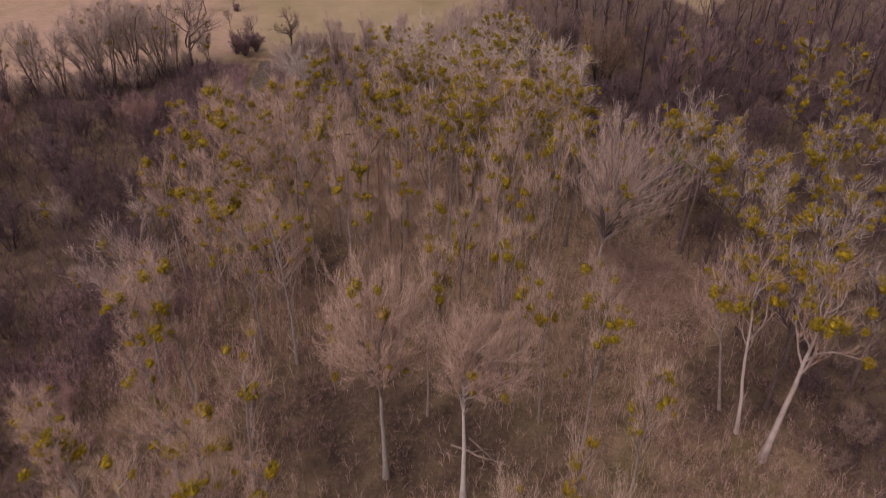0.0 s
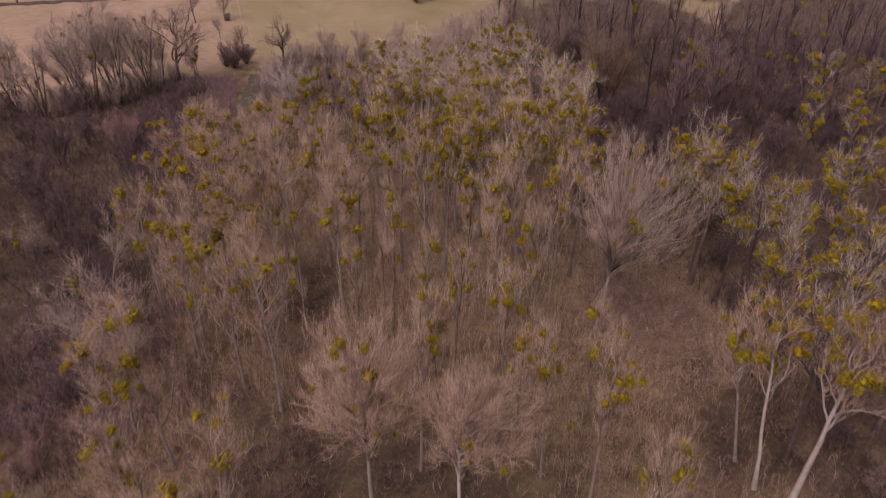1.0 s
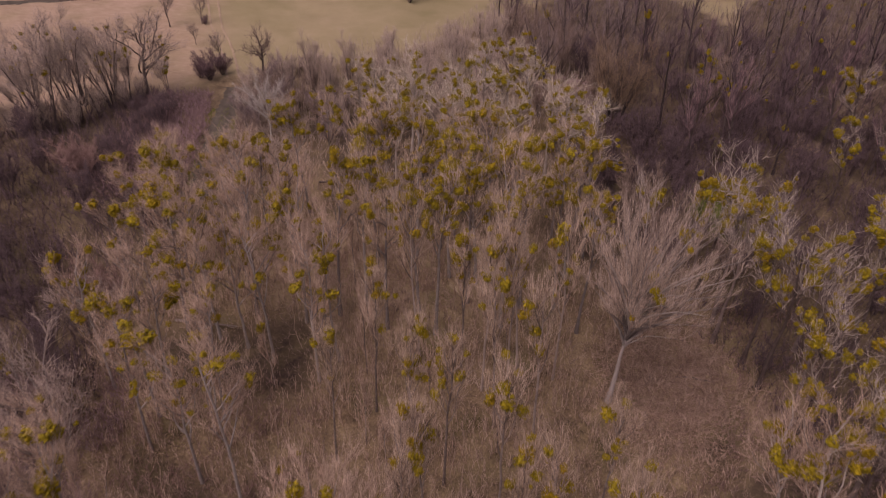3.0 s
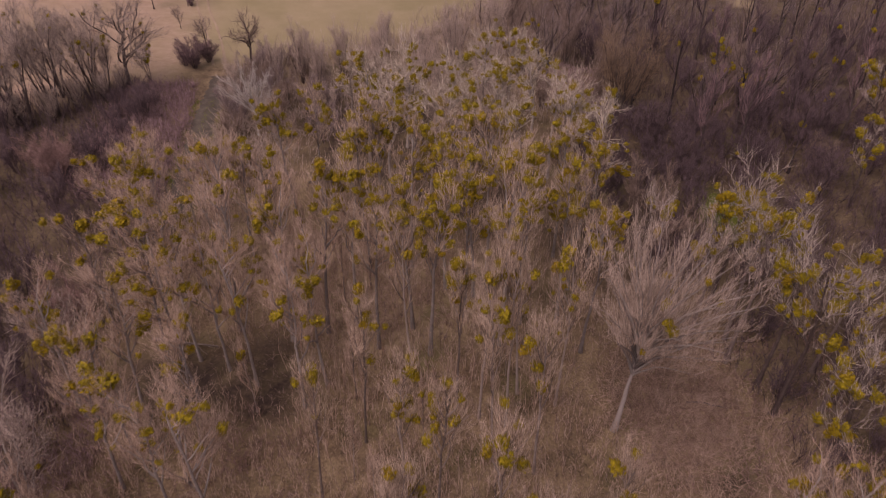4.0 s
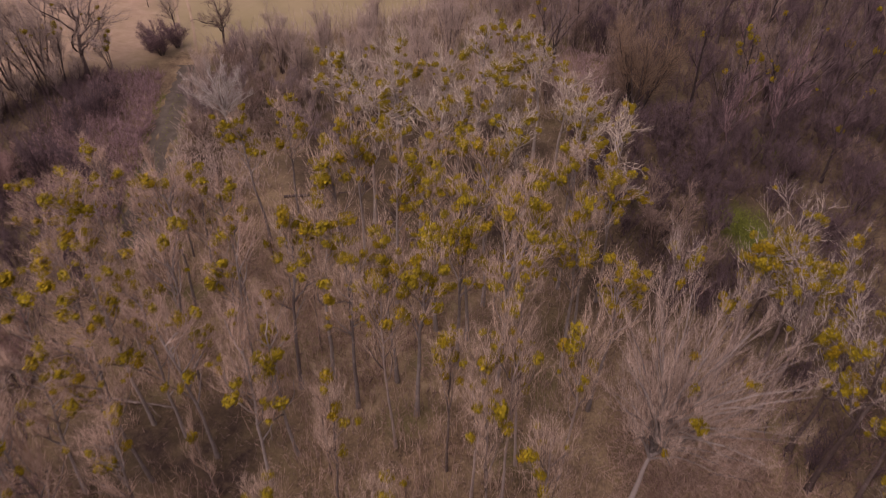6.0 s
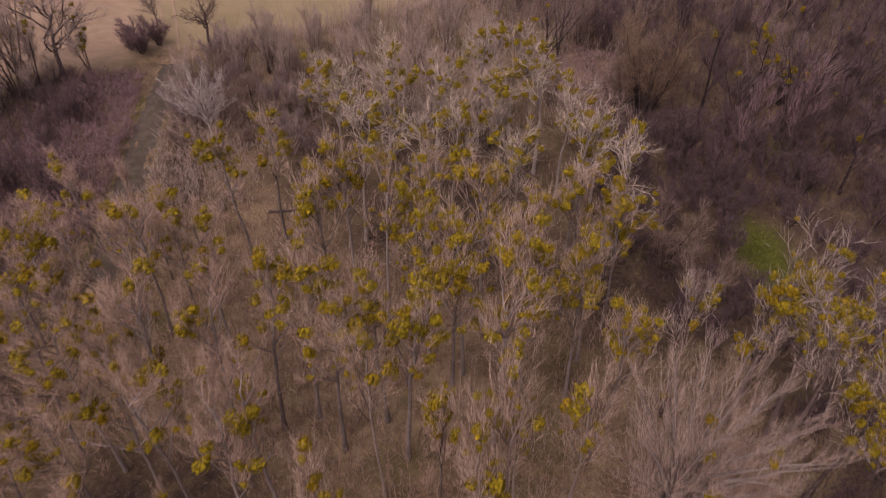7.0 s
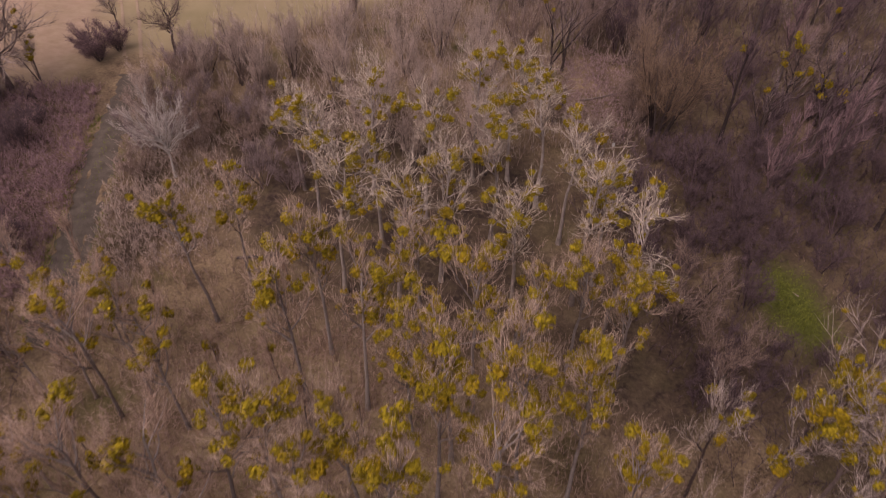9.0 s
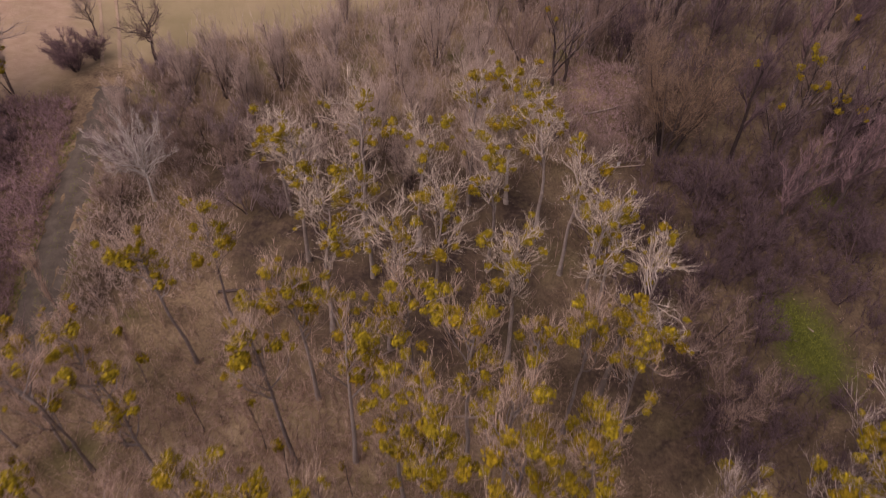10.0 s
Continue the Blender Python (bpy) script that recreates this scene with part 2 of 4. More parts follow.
def broom(seed, H=18.0, limbs=26, twig=TWIG_BEIGE, fork=0.5, rx=3.2, shift=0.0, low=-0.75, lean=(0.0, 0.0), subs=9, twigs=10, twiglets=2, limb_bark=None, bark=BARK_PALE, r0=0.24, thin=0.0095, up=0.3, bow=0.55, sub_len=0.13, twig_len=1.3, rough=0.06):
    """A rounded crown of limbs that rise from one fork and spread to an egg-shaped outline, on a clear bole."""
    rng = np.random.default_rng(seed)
    zf = H * fork
    T, TR = stem(zf * 1.45, lean, 0.06, r0, r0 * 0.22, 9, rng)
    i = np.arange(limbs)
    zc = low + (0.97 - low) * (i + 0.5) / limbs
    a = 2.4 * i + 0.3 * rng.random(limbs)
    mid, half = (H + zf) / 2 + 0.02 * H, (H - zf) / 2
    ring = np.sqrt(1 - np.clip(zc, -1, 1) ** 2)
    reach = (0.72 + 0.2 * rng.random(limbs))
    tipx = lean[0] + shift * (0.4 + 0.6 * ring) + rx * ring * np.cos(a) * reach
    tipy = lean[1] + rx * ring * np.sin(a) * reach
    tip = np.stack([tipx, tipy, mid + half * zc * reach], -1)
    u = 8 * np.clip(0.64 + 0.34 * (i + 0.5) / limbs + 0.08 * (rng.random(limbs) - 0.5), 0.6, 0.99)
    f = u.astype(int)
    root = T[0, f] + (T[0, np.minimum(f + 1, 8)] - T[0, f]) * (u - f)[:, None]
    knee = root * 0.55 + tip * 0.45
    knee[:, 2] += bow * np.linalg.norm(tip - root, axis=1) * 0.42 * (0.4 + 0.6 * ring)
    knee[:, :2] -= 0.12 * (tip - root)[:, :2]
    q = np.linspace(0, 1, 8)[None, :, None]
    L = (1 - q) ** 2 * root[:, None] + 2 * q * (1 - q) * knee[:, None] + q ** 2 * tip[:, None]
    L[:, 1:] += rough * np.cumsum(rng.normal(size=(limbs, 7, 3)), axis=1)
    LR = (r0 * (0.30 + 0.25 * rng.random(limbs)))[:, None] * (1 - 0.9 * q[..., 0])
    S, SR = sprout(L, LR, subs, 0.2, 1.0, H * sub_len, 0.6, up, 4, rng, 0.38, 0.012, 0.15)
    W, WR = sprout(S, SR, twigs, 0.1, 1.0, twig_len, 0.45, up * 1.2, 3, rng, 0.7, thin, 0.14)
    Y, YR = sprout(W, WR, max(twiglets, 1), 0.1, 0.9, twig_len * 0.65, 0.45, up * 1.2, 2, rng, 0.8, thin * 0.95, 0.14)
    chunks = [tube_arrays(S, SR, 3), cone_arrays(W, WR * 1.2), cone_arrays(Y, YR * 1.2)][:2 + (twiglets > 0)]
    return variant(bark, twig, (T, TR), (L, LR), chunks, np.concatenate([S[:, 3], L[:, 6]]), limb_bark)


def thicket(seed, H=6.0, stems=5, twig=TWIG_PURPLE, bark=BARK_DARK, fan=1.0, subs=5, twigs=5, limbs=7, thin=0.02, up=0.35, width=1.2, low=0.15, joined=False):
    """A many-stemmed bush or coppiced tree, fanning out from the ground."""
    rng = np.random.default_rng(seed)
    a = np.linspace(0, 2 * math.pi, stems, endpoint=False) + rng.random(stems)
    q = np.linspace(0, 1, 6)[None, :]
    h = H * (0.65 + 0.3 * rng.random(stems))[:, None]
    out = fan * H * (0.12 + 0.3 * rng.random(stems))[:, None]
    r = width * 0.25
    X = np.cos(a)[:, None] * (r + out * q) + 0.12 * rng.normal(size=(stems, 6)) * q
    Y = np.sin(a)[:, None] * (r + out * q) + 0.12 * rng.normal(size=(stems, 6)) * q
    P = np.stack([X, Y, h * q ** 0.9], -1)
    R = 0.011 * H * (1 - 0.75 * q) * (0.7 + 0.6 * rng.random(stems))[:, None]
    L, LR = sprout(P, R, limbs, low, 1.0, H * 0.28, 0.8, up, 4, rng, 0.6, 0.02, 0.15)
    S, SR = sprout(L, LR, subs, 0.1, 1.0, H * 0.13 + 0.3, 0.8, up, 3, rng, 0.6, thin * 1.1, 0.18)
    W, WR = sprout(S, SR, twigs, 0.1, 1.0, 0.6 + H * 0.05, 0.8, up, 2, rng, 0.8, thin, 0.18)
    chunks = [tube_arrays(L, LR, 3), cone_arrays(S, SR * 1.2), cone_arrays(W, WR * 1.2)]
    if joined:
        return variant(bark, twig, (P[:1], R[:1]), None, [tube_arrays(P[1:], R[1:], 4)] + chunks, np.concatenate([S[:, 1], L[:, 3]]), bush=True)
    return variant(bark, twig, (P, R), None, chunks, np.concatenate([S[:, 1], L[:, 3]]))


def gnarled(seed, H=8.0, twig=TWIG_BROWN, bark=BARK_DARK, limbs=8, reach=0.45, subs=6, twigs=6, spread=1.2, up=0.12, jit=0.45, bole=0.3, r0=0.26, thin=0.016):
    """A crooked spreading crown on a short stout trunk."""
    rng = np.random.default_rng(seed)
    T, TR = stem(H * 0.62, (0.4, 0.2), 0.14, r0, r0 * 0.45, 7, rng)
    L, LR = sprout(T, TR, limbs, bole / 0.62, 1.0, H * reach, spread, up, 7, rng, 0.6, 0.05, jit * 0.6)
    S, SR = sprout(L, LR, subs, 0.2, 1.0, H * 0.2, 1.0, up, 4, rng, 0.6, 0.026, jit * 0.7)
    W, WR = sprout(S, SR, twigs, 0.1, 1.0, H * 0.09 + 0.3, 0.9, up, 3, rng, 0.7, thin, jit * 0.6)
    return variant(bark, twig, (T, TR), (L, LR), [tube_arrays(S, SR, 3), tube_arrays(W, WR, 3)], np.concatenate([S[:, 2], L[:, 5]]))


def mistletoe_mesh(seed):
    """A ragged bush of green forks with paired leaves, in three or four lobes of unequal size."""
    rng = np.random.default_rng(seed)
    n = 7
    d = unit(rng.normal(size=(n, 3)))
    P = np.stack([d * 0.0, d * 0.38], 1)
    lobes = 4
    heart = unit(rng.normal(size=(lobes, 3))) * np.array([0.17, 0.14, 0.18, 0.05])[:, None]
    girth = np.array([0.3, 0.26, 0.22, 0.34])
    m = 130
    k = rng.integers(lobes, size=m)
    c = unit(rng.normal(size=(m, 3)))
    out = heart[k] + c * girth[k][:, None] * (0.45 + 0.55 * rng.random((m, 1)) ** 0.5)
    face = unit(c + 0.3 * rng.normal(size=(m, 3)))
    a = unit(np.cross(face, rng.normal(size=(m, 3)))) * (0.06 + 0.055 * rng.random((m, 1)))
    b = np.cross(face, unit(a)) * 0.066
    tip = 0.05 * face
    V = np.stack([out - a, out + b, out + a + tip, out - b], 1).reshape(-1, 3)
    F = np.arange(m * 4).reshape(m, 4)
    return mesh_from("mistletoe", [cone_arrays(P, np.full((n, 2), 0.02)), (V, F)], LEAF_MISTLETOE, smooth=False)


MISTLETOE = [mistletoe_mesh(s) for s in (1, 2, 3, 4, 5)]
pick = random.Random(7)


def plant(name, form, x, y, h, label, category, group, clumps=0, wide=1.0, lean=(0.0, 0.0), turn=None, size=(0.7, 1.25), crown_name="crown"):
    """A tree of one form at (x, y), h metres high, with its own clumps."""
    s = h / form["tall"]
    turn = pick.uniform(0, 360) if turn is None else turn
    root = new(name)
    root.empty_display_size = 0.3
    root.matrix_world = pose(x, y, gz(x, y) - 0.08, lean[0], lean[1], 0) @ pose(0, 0, 0, 0, 0, turn) @ Matrix.Diagonal((s * wide, s * wide, s, 1))
    for me in form["trunk"]:
        new("trunk" if len(form["trunk"]) == 1 and not form["bush"] else "stem", me).parent = root
    for me in form["limb"]:
        new("limb", me).parent = root
    crown = new(crown_name, form["crown"])
    crown.parent = root
    crown["kind"] = "stuff"
    tips = form["tips"]
    used = []
    for _ in range(clumps):
        p = tips[pick.randrange(len(tips))]
        if used and pick.random() < 0.28:
            q = used[pick.randrange(len(used))]
            p = min((tips[pick.randrange(len(tips))] for _ in range(24)), key=lambda c: abs(0.9 - math.dist(c, q)))
        used.append(p)
        d = pick.uniform(*size) * (0.5, 0.65, 0.85, 0.9, 1.05, 1.3)[pick.randrange(6)]
        ob = new("mistletoe", MISTLETOE[pick.randrange(5)])
        ob.parent = root
        ob.location = (p[0], p[1], p[2] - 0.1)
        ob.rotation_euler = (pick.uniform(0, 6), pick.uniform(0, 6), pick.uniform(0, 6))
        ob.scale = (d / (s * wide), d / (s * wide), d / s)
        ob["label"] = "yellow-green mistletoe clump"
    return tagged(root, label, category, group)


# ---- ground ----
def axis(lo, hi, step):
    mid = np.arange(lo, hi + step, step)
    far = np.array([4, 10, 22, 45, 90, 180, 350, 700, 1500, 3000.0])
    return np.concatenate([lo - far[::-1], mid, hi + far])


def field_mask(x, y):
    """1 on the dry meadow beyond the wood, 0 under the trees."""
    edge = np.interp(x, [-90, -60, -45, -34, -24, -10, 5, 20, 40, 100], [86, 95, 102, 108, 114, 121, 134, 154, 159, 178]) - 15 * np.exp(-((x - 50) / 7) ** 2)
    return np.clip((y - edge + 2.5 * soft_noise(x, y, 14, 5)) / 3 + 0.5, 0, 1)


def soil_shade_mask(x, y):
    """Dark bare leaf mould between the trees, and painted shade beneath the grove's crowns."""
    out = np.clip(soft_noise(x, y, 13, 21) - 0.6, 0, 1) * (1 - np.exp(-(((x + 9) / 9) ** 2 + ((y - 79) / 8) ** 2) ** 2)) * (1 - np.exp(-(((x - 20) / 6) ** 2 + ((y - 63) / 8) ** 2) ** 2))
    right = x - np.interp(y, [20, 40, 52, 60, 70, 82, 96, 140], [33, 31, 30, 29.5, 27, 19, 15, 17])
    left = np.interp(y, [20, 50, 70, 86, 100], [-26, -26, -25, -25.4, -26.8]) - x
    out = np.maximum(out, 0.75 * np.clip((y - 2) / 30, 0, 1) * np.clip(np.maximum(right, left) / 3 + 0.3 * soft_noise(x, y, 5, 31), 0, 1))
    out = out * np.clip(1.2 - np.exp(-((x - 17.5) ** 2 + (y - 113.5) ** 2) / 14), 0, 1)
    # patches behind y 80 paint the shade under the poplars, front ones are soil
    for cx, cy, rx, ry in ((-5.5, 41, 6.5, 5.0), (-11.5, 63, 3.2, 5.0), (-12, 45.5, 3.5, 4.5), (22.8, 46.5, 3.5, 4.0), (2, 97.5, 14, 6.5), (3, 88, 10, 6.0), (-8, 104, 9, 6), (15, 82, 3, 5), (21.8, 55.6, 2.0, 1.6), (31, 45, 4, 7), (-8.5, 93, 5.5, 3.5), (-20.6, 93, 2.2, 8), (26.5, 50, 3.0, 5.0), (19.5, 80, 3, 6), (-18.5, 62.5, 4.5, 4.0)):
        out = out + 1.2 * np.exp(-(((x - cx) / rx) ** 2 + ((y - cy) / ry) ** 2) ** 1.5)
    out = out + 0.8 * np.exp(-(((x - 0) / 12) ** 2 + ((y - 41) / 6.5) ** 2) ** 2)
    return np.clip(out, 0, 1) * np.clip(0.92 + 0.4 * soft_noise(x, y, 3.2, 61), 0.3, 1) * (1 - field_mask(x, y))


def olive_mask(x, y):
    """Greener turf on the far side of the meadow track."""
    return field_mask(x, y) * np.clip((x + 30 + 0.45 * (y - 120)) / 8 + 0.5 + 0.4 * soft_noise(x, y, 22, 51), 0, 1)


def gap(x, y):
    """Below 1 in the uneven opening behind the grove."""
    return ((x - 17.8) / 4.0) ** 2 + ((y - 112) / 6.8) ** 2 + 0.55 * soft_noise(np.asarray(x, float), np.asarray(y, float), 3.0, 71)


def straw_mask(x, y):
    """Flattened pale straw on the open floor of the grove."""
    floor = np.exp(-(((x + 5) / 12) ** 2 + ((y - 74.5) / 9) ** 2) ** 2)
    glade = np.exp(-np.clip(((x - 20.5) / 6.0) ** 2 + ((y - 62) / 7.0) ** 2 + 0.6 * soft_noise(x, y, 4.0, 81), 0, 9) ** 1.5)
    return np.clip(0.75 + 0.3 * soft_noise(x, y, 6, 17), 0, 0.9) * np.maximum(floor, glade)


def green_patch(x, y):
    u = x - 30.2 - 0.15 * (87.4 - y)
    far = 0.6 * np.exp(-(((x - 36.4) / 1.6) ** 2 + ((y - 100.9) / 2.4) ** 2))
    return far + np.exp(-((u / 2.3) ** 2 + ((y - 87.4) / 3.8) ** 2) ** 1.5)


def way_x(y):
    return np.interp(y, [80, 90, 98, 107, 112], [-23.6, -24.5, -25.2, -25.3, -26.0])


def green_mask(x, y):
    patch = green_patch(x, y)
    moss = np.clip(soft_noise(x, y, 8, 8) - 0.25, 0, 1) * 0.5
    return np.clip(1.3 * patch + moss * (1 - soil_shade_mask(x, y)), 0, 1)


gx, gy = axis(-96, 110, 1.4), axis(-20, 190, 1.4)
X, Y = np.meshgrid(gx, gy)
Zg = ground_z(X, Y)
nx, ny = len(gx), len(gy)
idx = np.arange(nx * ny).reshape(ny, nx)
quads = np.stack([idx[:-1, :-1], idx[:-1, 1:], idx[1:, 1:], idx[1:, :-1]], -1).reshape(-1, 4)


def ground_material():
    m = bpy.data.materials.new("ground")
    m.use_nodes = True
    n, l = m.node_tree.nodes, m.node_tree.links
    b = n["Principled BSDF"]
    b.inputs["Roughness"].default_value = 0.95
    b.inputs["Specular IOR Level"].default_value = 0.1
    co = n.new("ShaderNodeTexCoord")

    def ramped(scale, detail, stops, stretch=None):
        t = n.new("ShaderNodeTexNoise")
        t.inputs["Scale"].default_value, t.inputs["Detail"].default_value = scale, detail
        t.inputs["Roughness"].default_value = 0.7
        src = co.outputs["Object"]
        if stretch:
            mp = n.new("ShaderNodeMapping")
            mp.inputs["Scale"].default_value = stretch
            l.new(src, mp.inputs[0])
            src = mp.outputs[0]
        l.new(src, t.inputs["Vector"])
        r = n.new("ShaderNodeValToRGB")
        r.color_ramp.elements[0].position, r.color_ramp.elements[1].position = stops[0][0], stops[-1][0]
        r.color_ramp.elements[0].color, r.color_ramp.elements[1].color = (*stops[0][1], 1), (*stops[-1][1], 1)
        for pos, c in stops[1:-1]:
            r.color_ramp.elements.new(pos).color = (*c, 1)
        l.new(t.outputs[0], r.inputs[0])
        return r.outputs[0], t.outputs[0]

    def blend(fac, a, c, kind="MIX"):
        q = n.new("ShaderNodeMix")
        q.data_type, q.blend_type = "RGBA", kind
        if isinstance(fac, float):
            q.inputs["Factor"].default_value = fac
        else:
            l.new(fac, q.inputs["Factor"])
        l.new(a, q.inputs[6])
        l.new(c, q.inputs[7])
        return q.outputs[2]

    def mask(name):
        a = n.new("ShaderNodeAttribute")
        a.attribute_name = name
        return a.outputs["Fac"]

    litter, _ = ramped(0.35, 6, [(0.38, (0.06, 0.04, 0.031)), (0.47, (0.19, 0.128, 0.092)), (0.57, (0.35, 0.258, 0.165)), (0.72, (0.46, 0.35, 0.22))])
    grain, fine = ramped(5.5, 5, [(0.34, (0.055, 0.037, 0.029)), (0.70, (0.48, 0.36, 0.22))])
    floor = blend(0.5, litter, grain)
    meadow, _ = ramped(0.022, 7, [(0.36, (0.33, 0.265, 0.16)), (0.46, (0.40, 0.305, 0.195)), (0.54, (0.46, 0.325, 0.24)), (0.66, (0.54, 0.375, 0.30))])
    streak, _ = ramped(1.0, 5, [(0.32, (0.29, 0.20, 0.14)), (0.5, (0.41, 0.30, 0.22)), (0.68, (0.53, 0.40, 0.31))], (0.7, 1.3, 1))
    meadow = blend(0.4, meadow, streak)
    grass, _ = ramped(2.5, 5, [(0.3, (0.06, 0.075, 0.02)), (0.7, (0.14, 0.155, 0.038))])
    # leaf mould colour, which also serves as painted shade beneath the poplars
    mould_shade, _ = ramped(2.4, 6, [(0.34, (0.042, 0.029, 0.025)), (0.55, (0.105, 0.074, 0.062)), (0.70, (0.22, 0.155, 0.122))])
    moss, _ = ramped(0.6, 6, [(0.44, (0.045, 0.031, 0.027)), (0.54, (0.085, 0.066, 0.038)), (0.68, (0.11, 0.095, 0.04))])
    mould_shade = blend(0.45, mould_shade, moss)
    straw, _ = ramped(2.2, 6, [(0.3, (0.27, 0.195, 0.12)), (0.5, (0.43, 0.325, 0.21)), (0.7, (0.60, 0.47, 0.32))])
    floor = blend(mask("straw"), floor, straw)
    floor = blend(mask("soil_shade"), floor, mould_shade)
    c = blend(mask("meadow"), floor, meadow)
    turf, _ = ramped(0.05, 6, [(0.36, (0.275, 0.24, 0.125)), (0.5, (0.335, 0.282, 0.162)), (0.66, (0.41, 0.33, 0.21))])
    c = blend(mask("olive"), c, turf)
    c = blend(mask("green"), c, grass)
    l.new(c, b.inputs["Base Color"])
    bp = n.new("ShaderNodeBump")
    bp.inputs["Strength"].default_value, bp.inputs["Distance"].default_value = 0.8, 0.15
    l.new(fine, bp.inputs["Height"])
    l.new(bp.outputs[0], b.inputs["Normal"])
    return m


GROUND = ground_material()
ground_me = mesh_from("ground", [(np.stack([X, Y, Zg], -1).reshape(-1, 3), quads)], GROUND)
for key, val in (("meadow", field_mask(X, Y)), ("olive", 0.8 * olive_mask(X, Y)), ("green", green_mask(X, Y) * (1 - 0.6 * field_mask(X, Y))), ("soil_shade", soil_shade_mask(X, Y)), ("straw", straw_mask(X, Y))):
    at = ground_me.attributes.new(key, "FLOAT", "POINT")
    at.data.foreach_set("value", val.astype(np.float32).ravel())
tagged(new("ground", ground_me), "brown leaf litter and straw, dry meadow beyond", "ground", kind="structure")

# ---- tree forms ----
POPLARS = [poplar(s, limbs=12, bole=b, reach=r, spread=p, twigs=6, thin=0.0085, sub_r=0.017, jit=0.24, trunk_r=0.16, bark=BARK_GREY) for s, b, r, p in ((11, 0.52, 0.23, 0.85), (12, 0.56, 0.22, 0.95), (13, 0.5, 0.24, 0.8), (14, 0.58, 0.24, 1.0), (15, 0.54, 0.21, 0.8), (16, 0.55, 0.25, 0.9))]
CURLED = [poplar(s, limbs=13, bole=b, reach=r, spread=p, up=0.3, subs=7, twigs=6, thin=0.0085, sub_r=0.021, twig=TWIG_CREAM, jit=0.42, twig_len=1.15) for s, b, r, p in ((111, 0.54, 0.25, 1.0), (112, 0.58, 0.24, 1.1), (113, 0.52, 0.26, 0.95))]
DIM_POPLARS = [poplar(s, limbs=13, bole=b, reach=r, spread=p, twigs=7, twig=TWIG_BEIGE, bark=BARK_GREY, trunk_r=0.13, jit=0.26, sub_r=0.014, thin=0.0078) for s, b, r, p in ((17, 0.36, 0.25, 1.0), (18, 0.44, 0.24, 1.05), (19, 0.34, 0.26, 0.95))]
SPREADING = [poplar(s, H=15.0, limbs=11, bole=0.5, reach=0.27, spread=1.1, up=0.34, twig=TWIG_DIM, bark=BARK_STEM, jit=0.34, twiglets=1, subs=6, twigs=5, sub_r=0.02, thin=0.0088) for s in (21, 22, 23)]
SLENDER = [poplar(s, H=16.0, limbs=11, bole=0.5, reach=0.22, spread=0.75, up=0.55, twig=TWIG_PALE, bark=BARK_BROWN, trunk_r=0.11, subs=7, twigs=6, sub_r=0.015, thin=0.008, jit=0.18) for s in (31, 32, 33)]
YOUNG = [poplar(s, H=9.0, limbs=6, bole=0.25, reach=0.3, spread=0.6, up=0.6, twig=TWIG_BEIGE, bark=BARK_BROWN, trunk_r=0.07, subs=8, twigs=6, thin=0.009, joined=True) for s in (34, 35, 36)]
LEANERS = [poplar(s, H=16.0, limbs=13, bole=0.55, reach=0.3, spread=0.85, up=0.4, jit=0.3, subs=6, twigs=6, trunk_r=r, ring=True, thin=0.009, sub_r=0.017, twig=TWIG_BEIGE, bark=BARK_PALE) for s, r in ((24, 0.26), (25, 0.16))]
BROOMS = [broom(41, H=19.3, fork=0.47, rx=3.6, limbs=30, twig=TWIG_BEIGE, bark=BARK_WHITE, limb_bark=BARK_PALE), broom(42, H=17.8, fork=0.58, rx=3.7, shift=1.4, limbs=26, low=-0.6, twig=TWIG_BEIGE, bark=BARK_WHITE, limb_bark=BARK_PALE)]
BIG_BROOM = broom(43, H=19.2, limbs=58, fork=0.34, rx=6.5, shift=1.7, low=-0.62, lean=(0.9, 0.3), subs=10, twigs=9, twiglets=1, up=0.6, thin=0.007, twig=TWIG_ASH, limb_bark=BARK_GREY, bark=BARK_GREY, r0=0.25, bow=0.34, sub_len=0.105, twig_len=1.35)
BUSHES = [thicket(s, stems=6, limbs=7, twig=t, thin=0.0125, twigs=7, up=0.42, joined=True) for s, t in ((51, TWIG_PURPLE), (52, TWIG_PURPLE), (53, TWIG_BROWN), (54, TWIG_ROSE), (56, TWIG_MAUVE))]
COPPICE = [thicket(s, H=12.0, stems=5, limbs=9, subs=8, twigs=7, fan=0.85, low=0.35, bark=BARK_STEM, twig=TWIG_WILLOW, thin=0.0095, up=0.45) for s in (61, 62, 63)]
DARK_TREES = [poplar(s, H=13.0, limbs=9, bole=0.3, reach=0.26, spread=0.8, up=0.5, trunk_r=0.22, subs=8, twigs=6, twiglets=0, twig=t, bark=BARK_DARK, thin=0.016, twig_len=1.3, joined=True) for s, t in ((71, TWIG_PURPLE), (72, TWIG_MAROON), (73, TWIG_PURPLE))]
FAR_TREES = [poplar(s, H=13.0, limbs=8, bole=0.16, reach=0.42, spread=0.6, up=0.36, trunk_r=0.2, subs=6, twigs=5, twiglets=0, twig=t, bark=BARK_DARK, thin=0.0115, sub_r=0.024, twig_len=1.2, jit=0.24, joined=True) for s, t in ((75, TWIG_MAUVE), (76, TWIG_PURPLE), (77, TWIG_BROWN))]
HAZY = [thicket(s, H=9.0, stems=6, limbs=10, subs=6, twigs=7, fan=0.7, twig=t, bark=BARK_STEM, thin=0.0088, up=0.55) for s, t in ((81, TWIG_BROWN), (82, TWIG_HAZE), (83, TWIG_HAZE))]
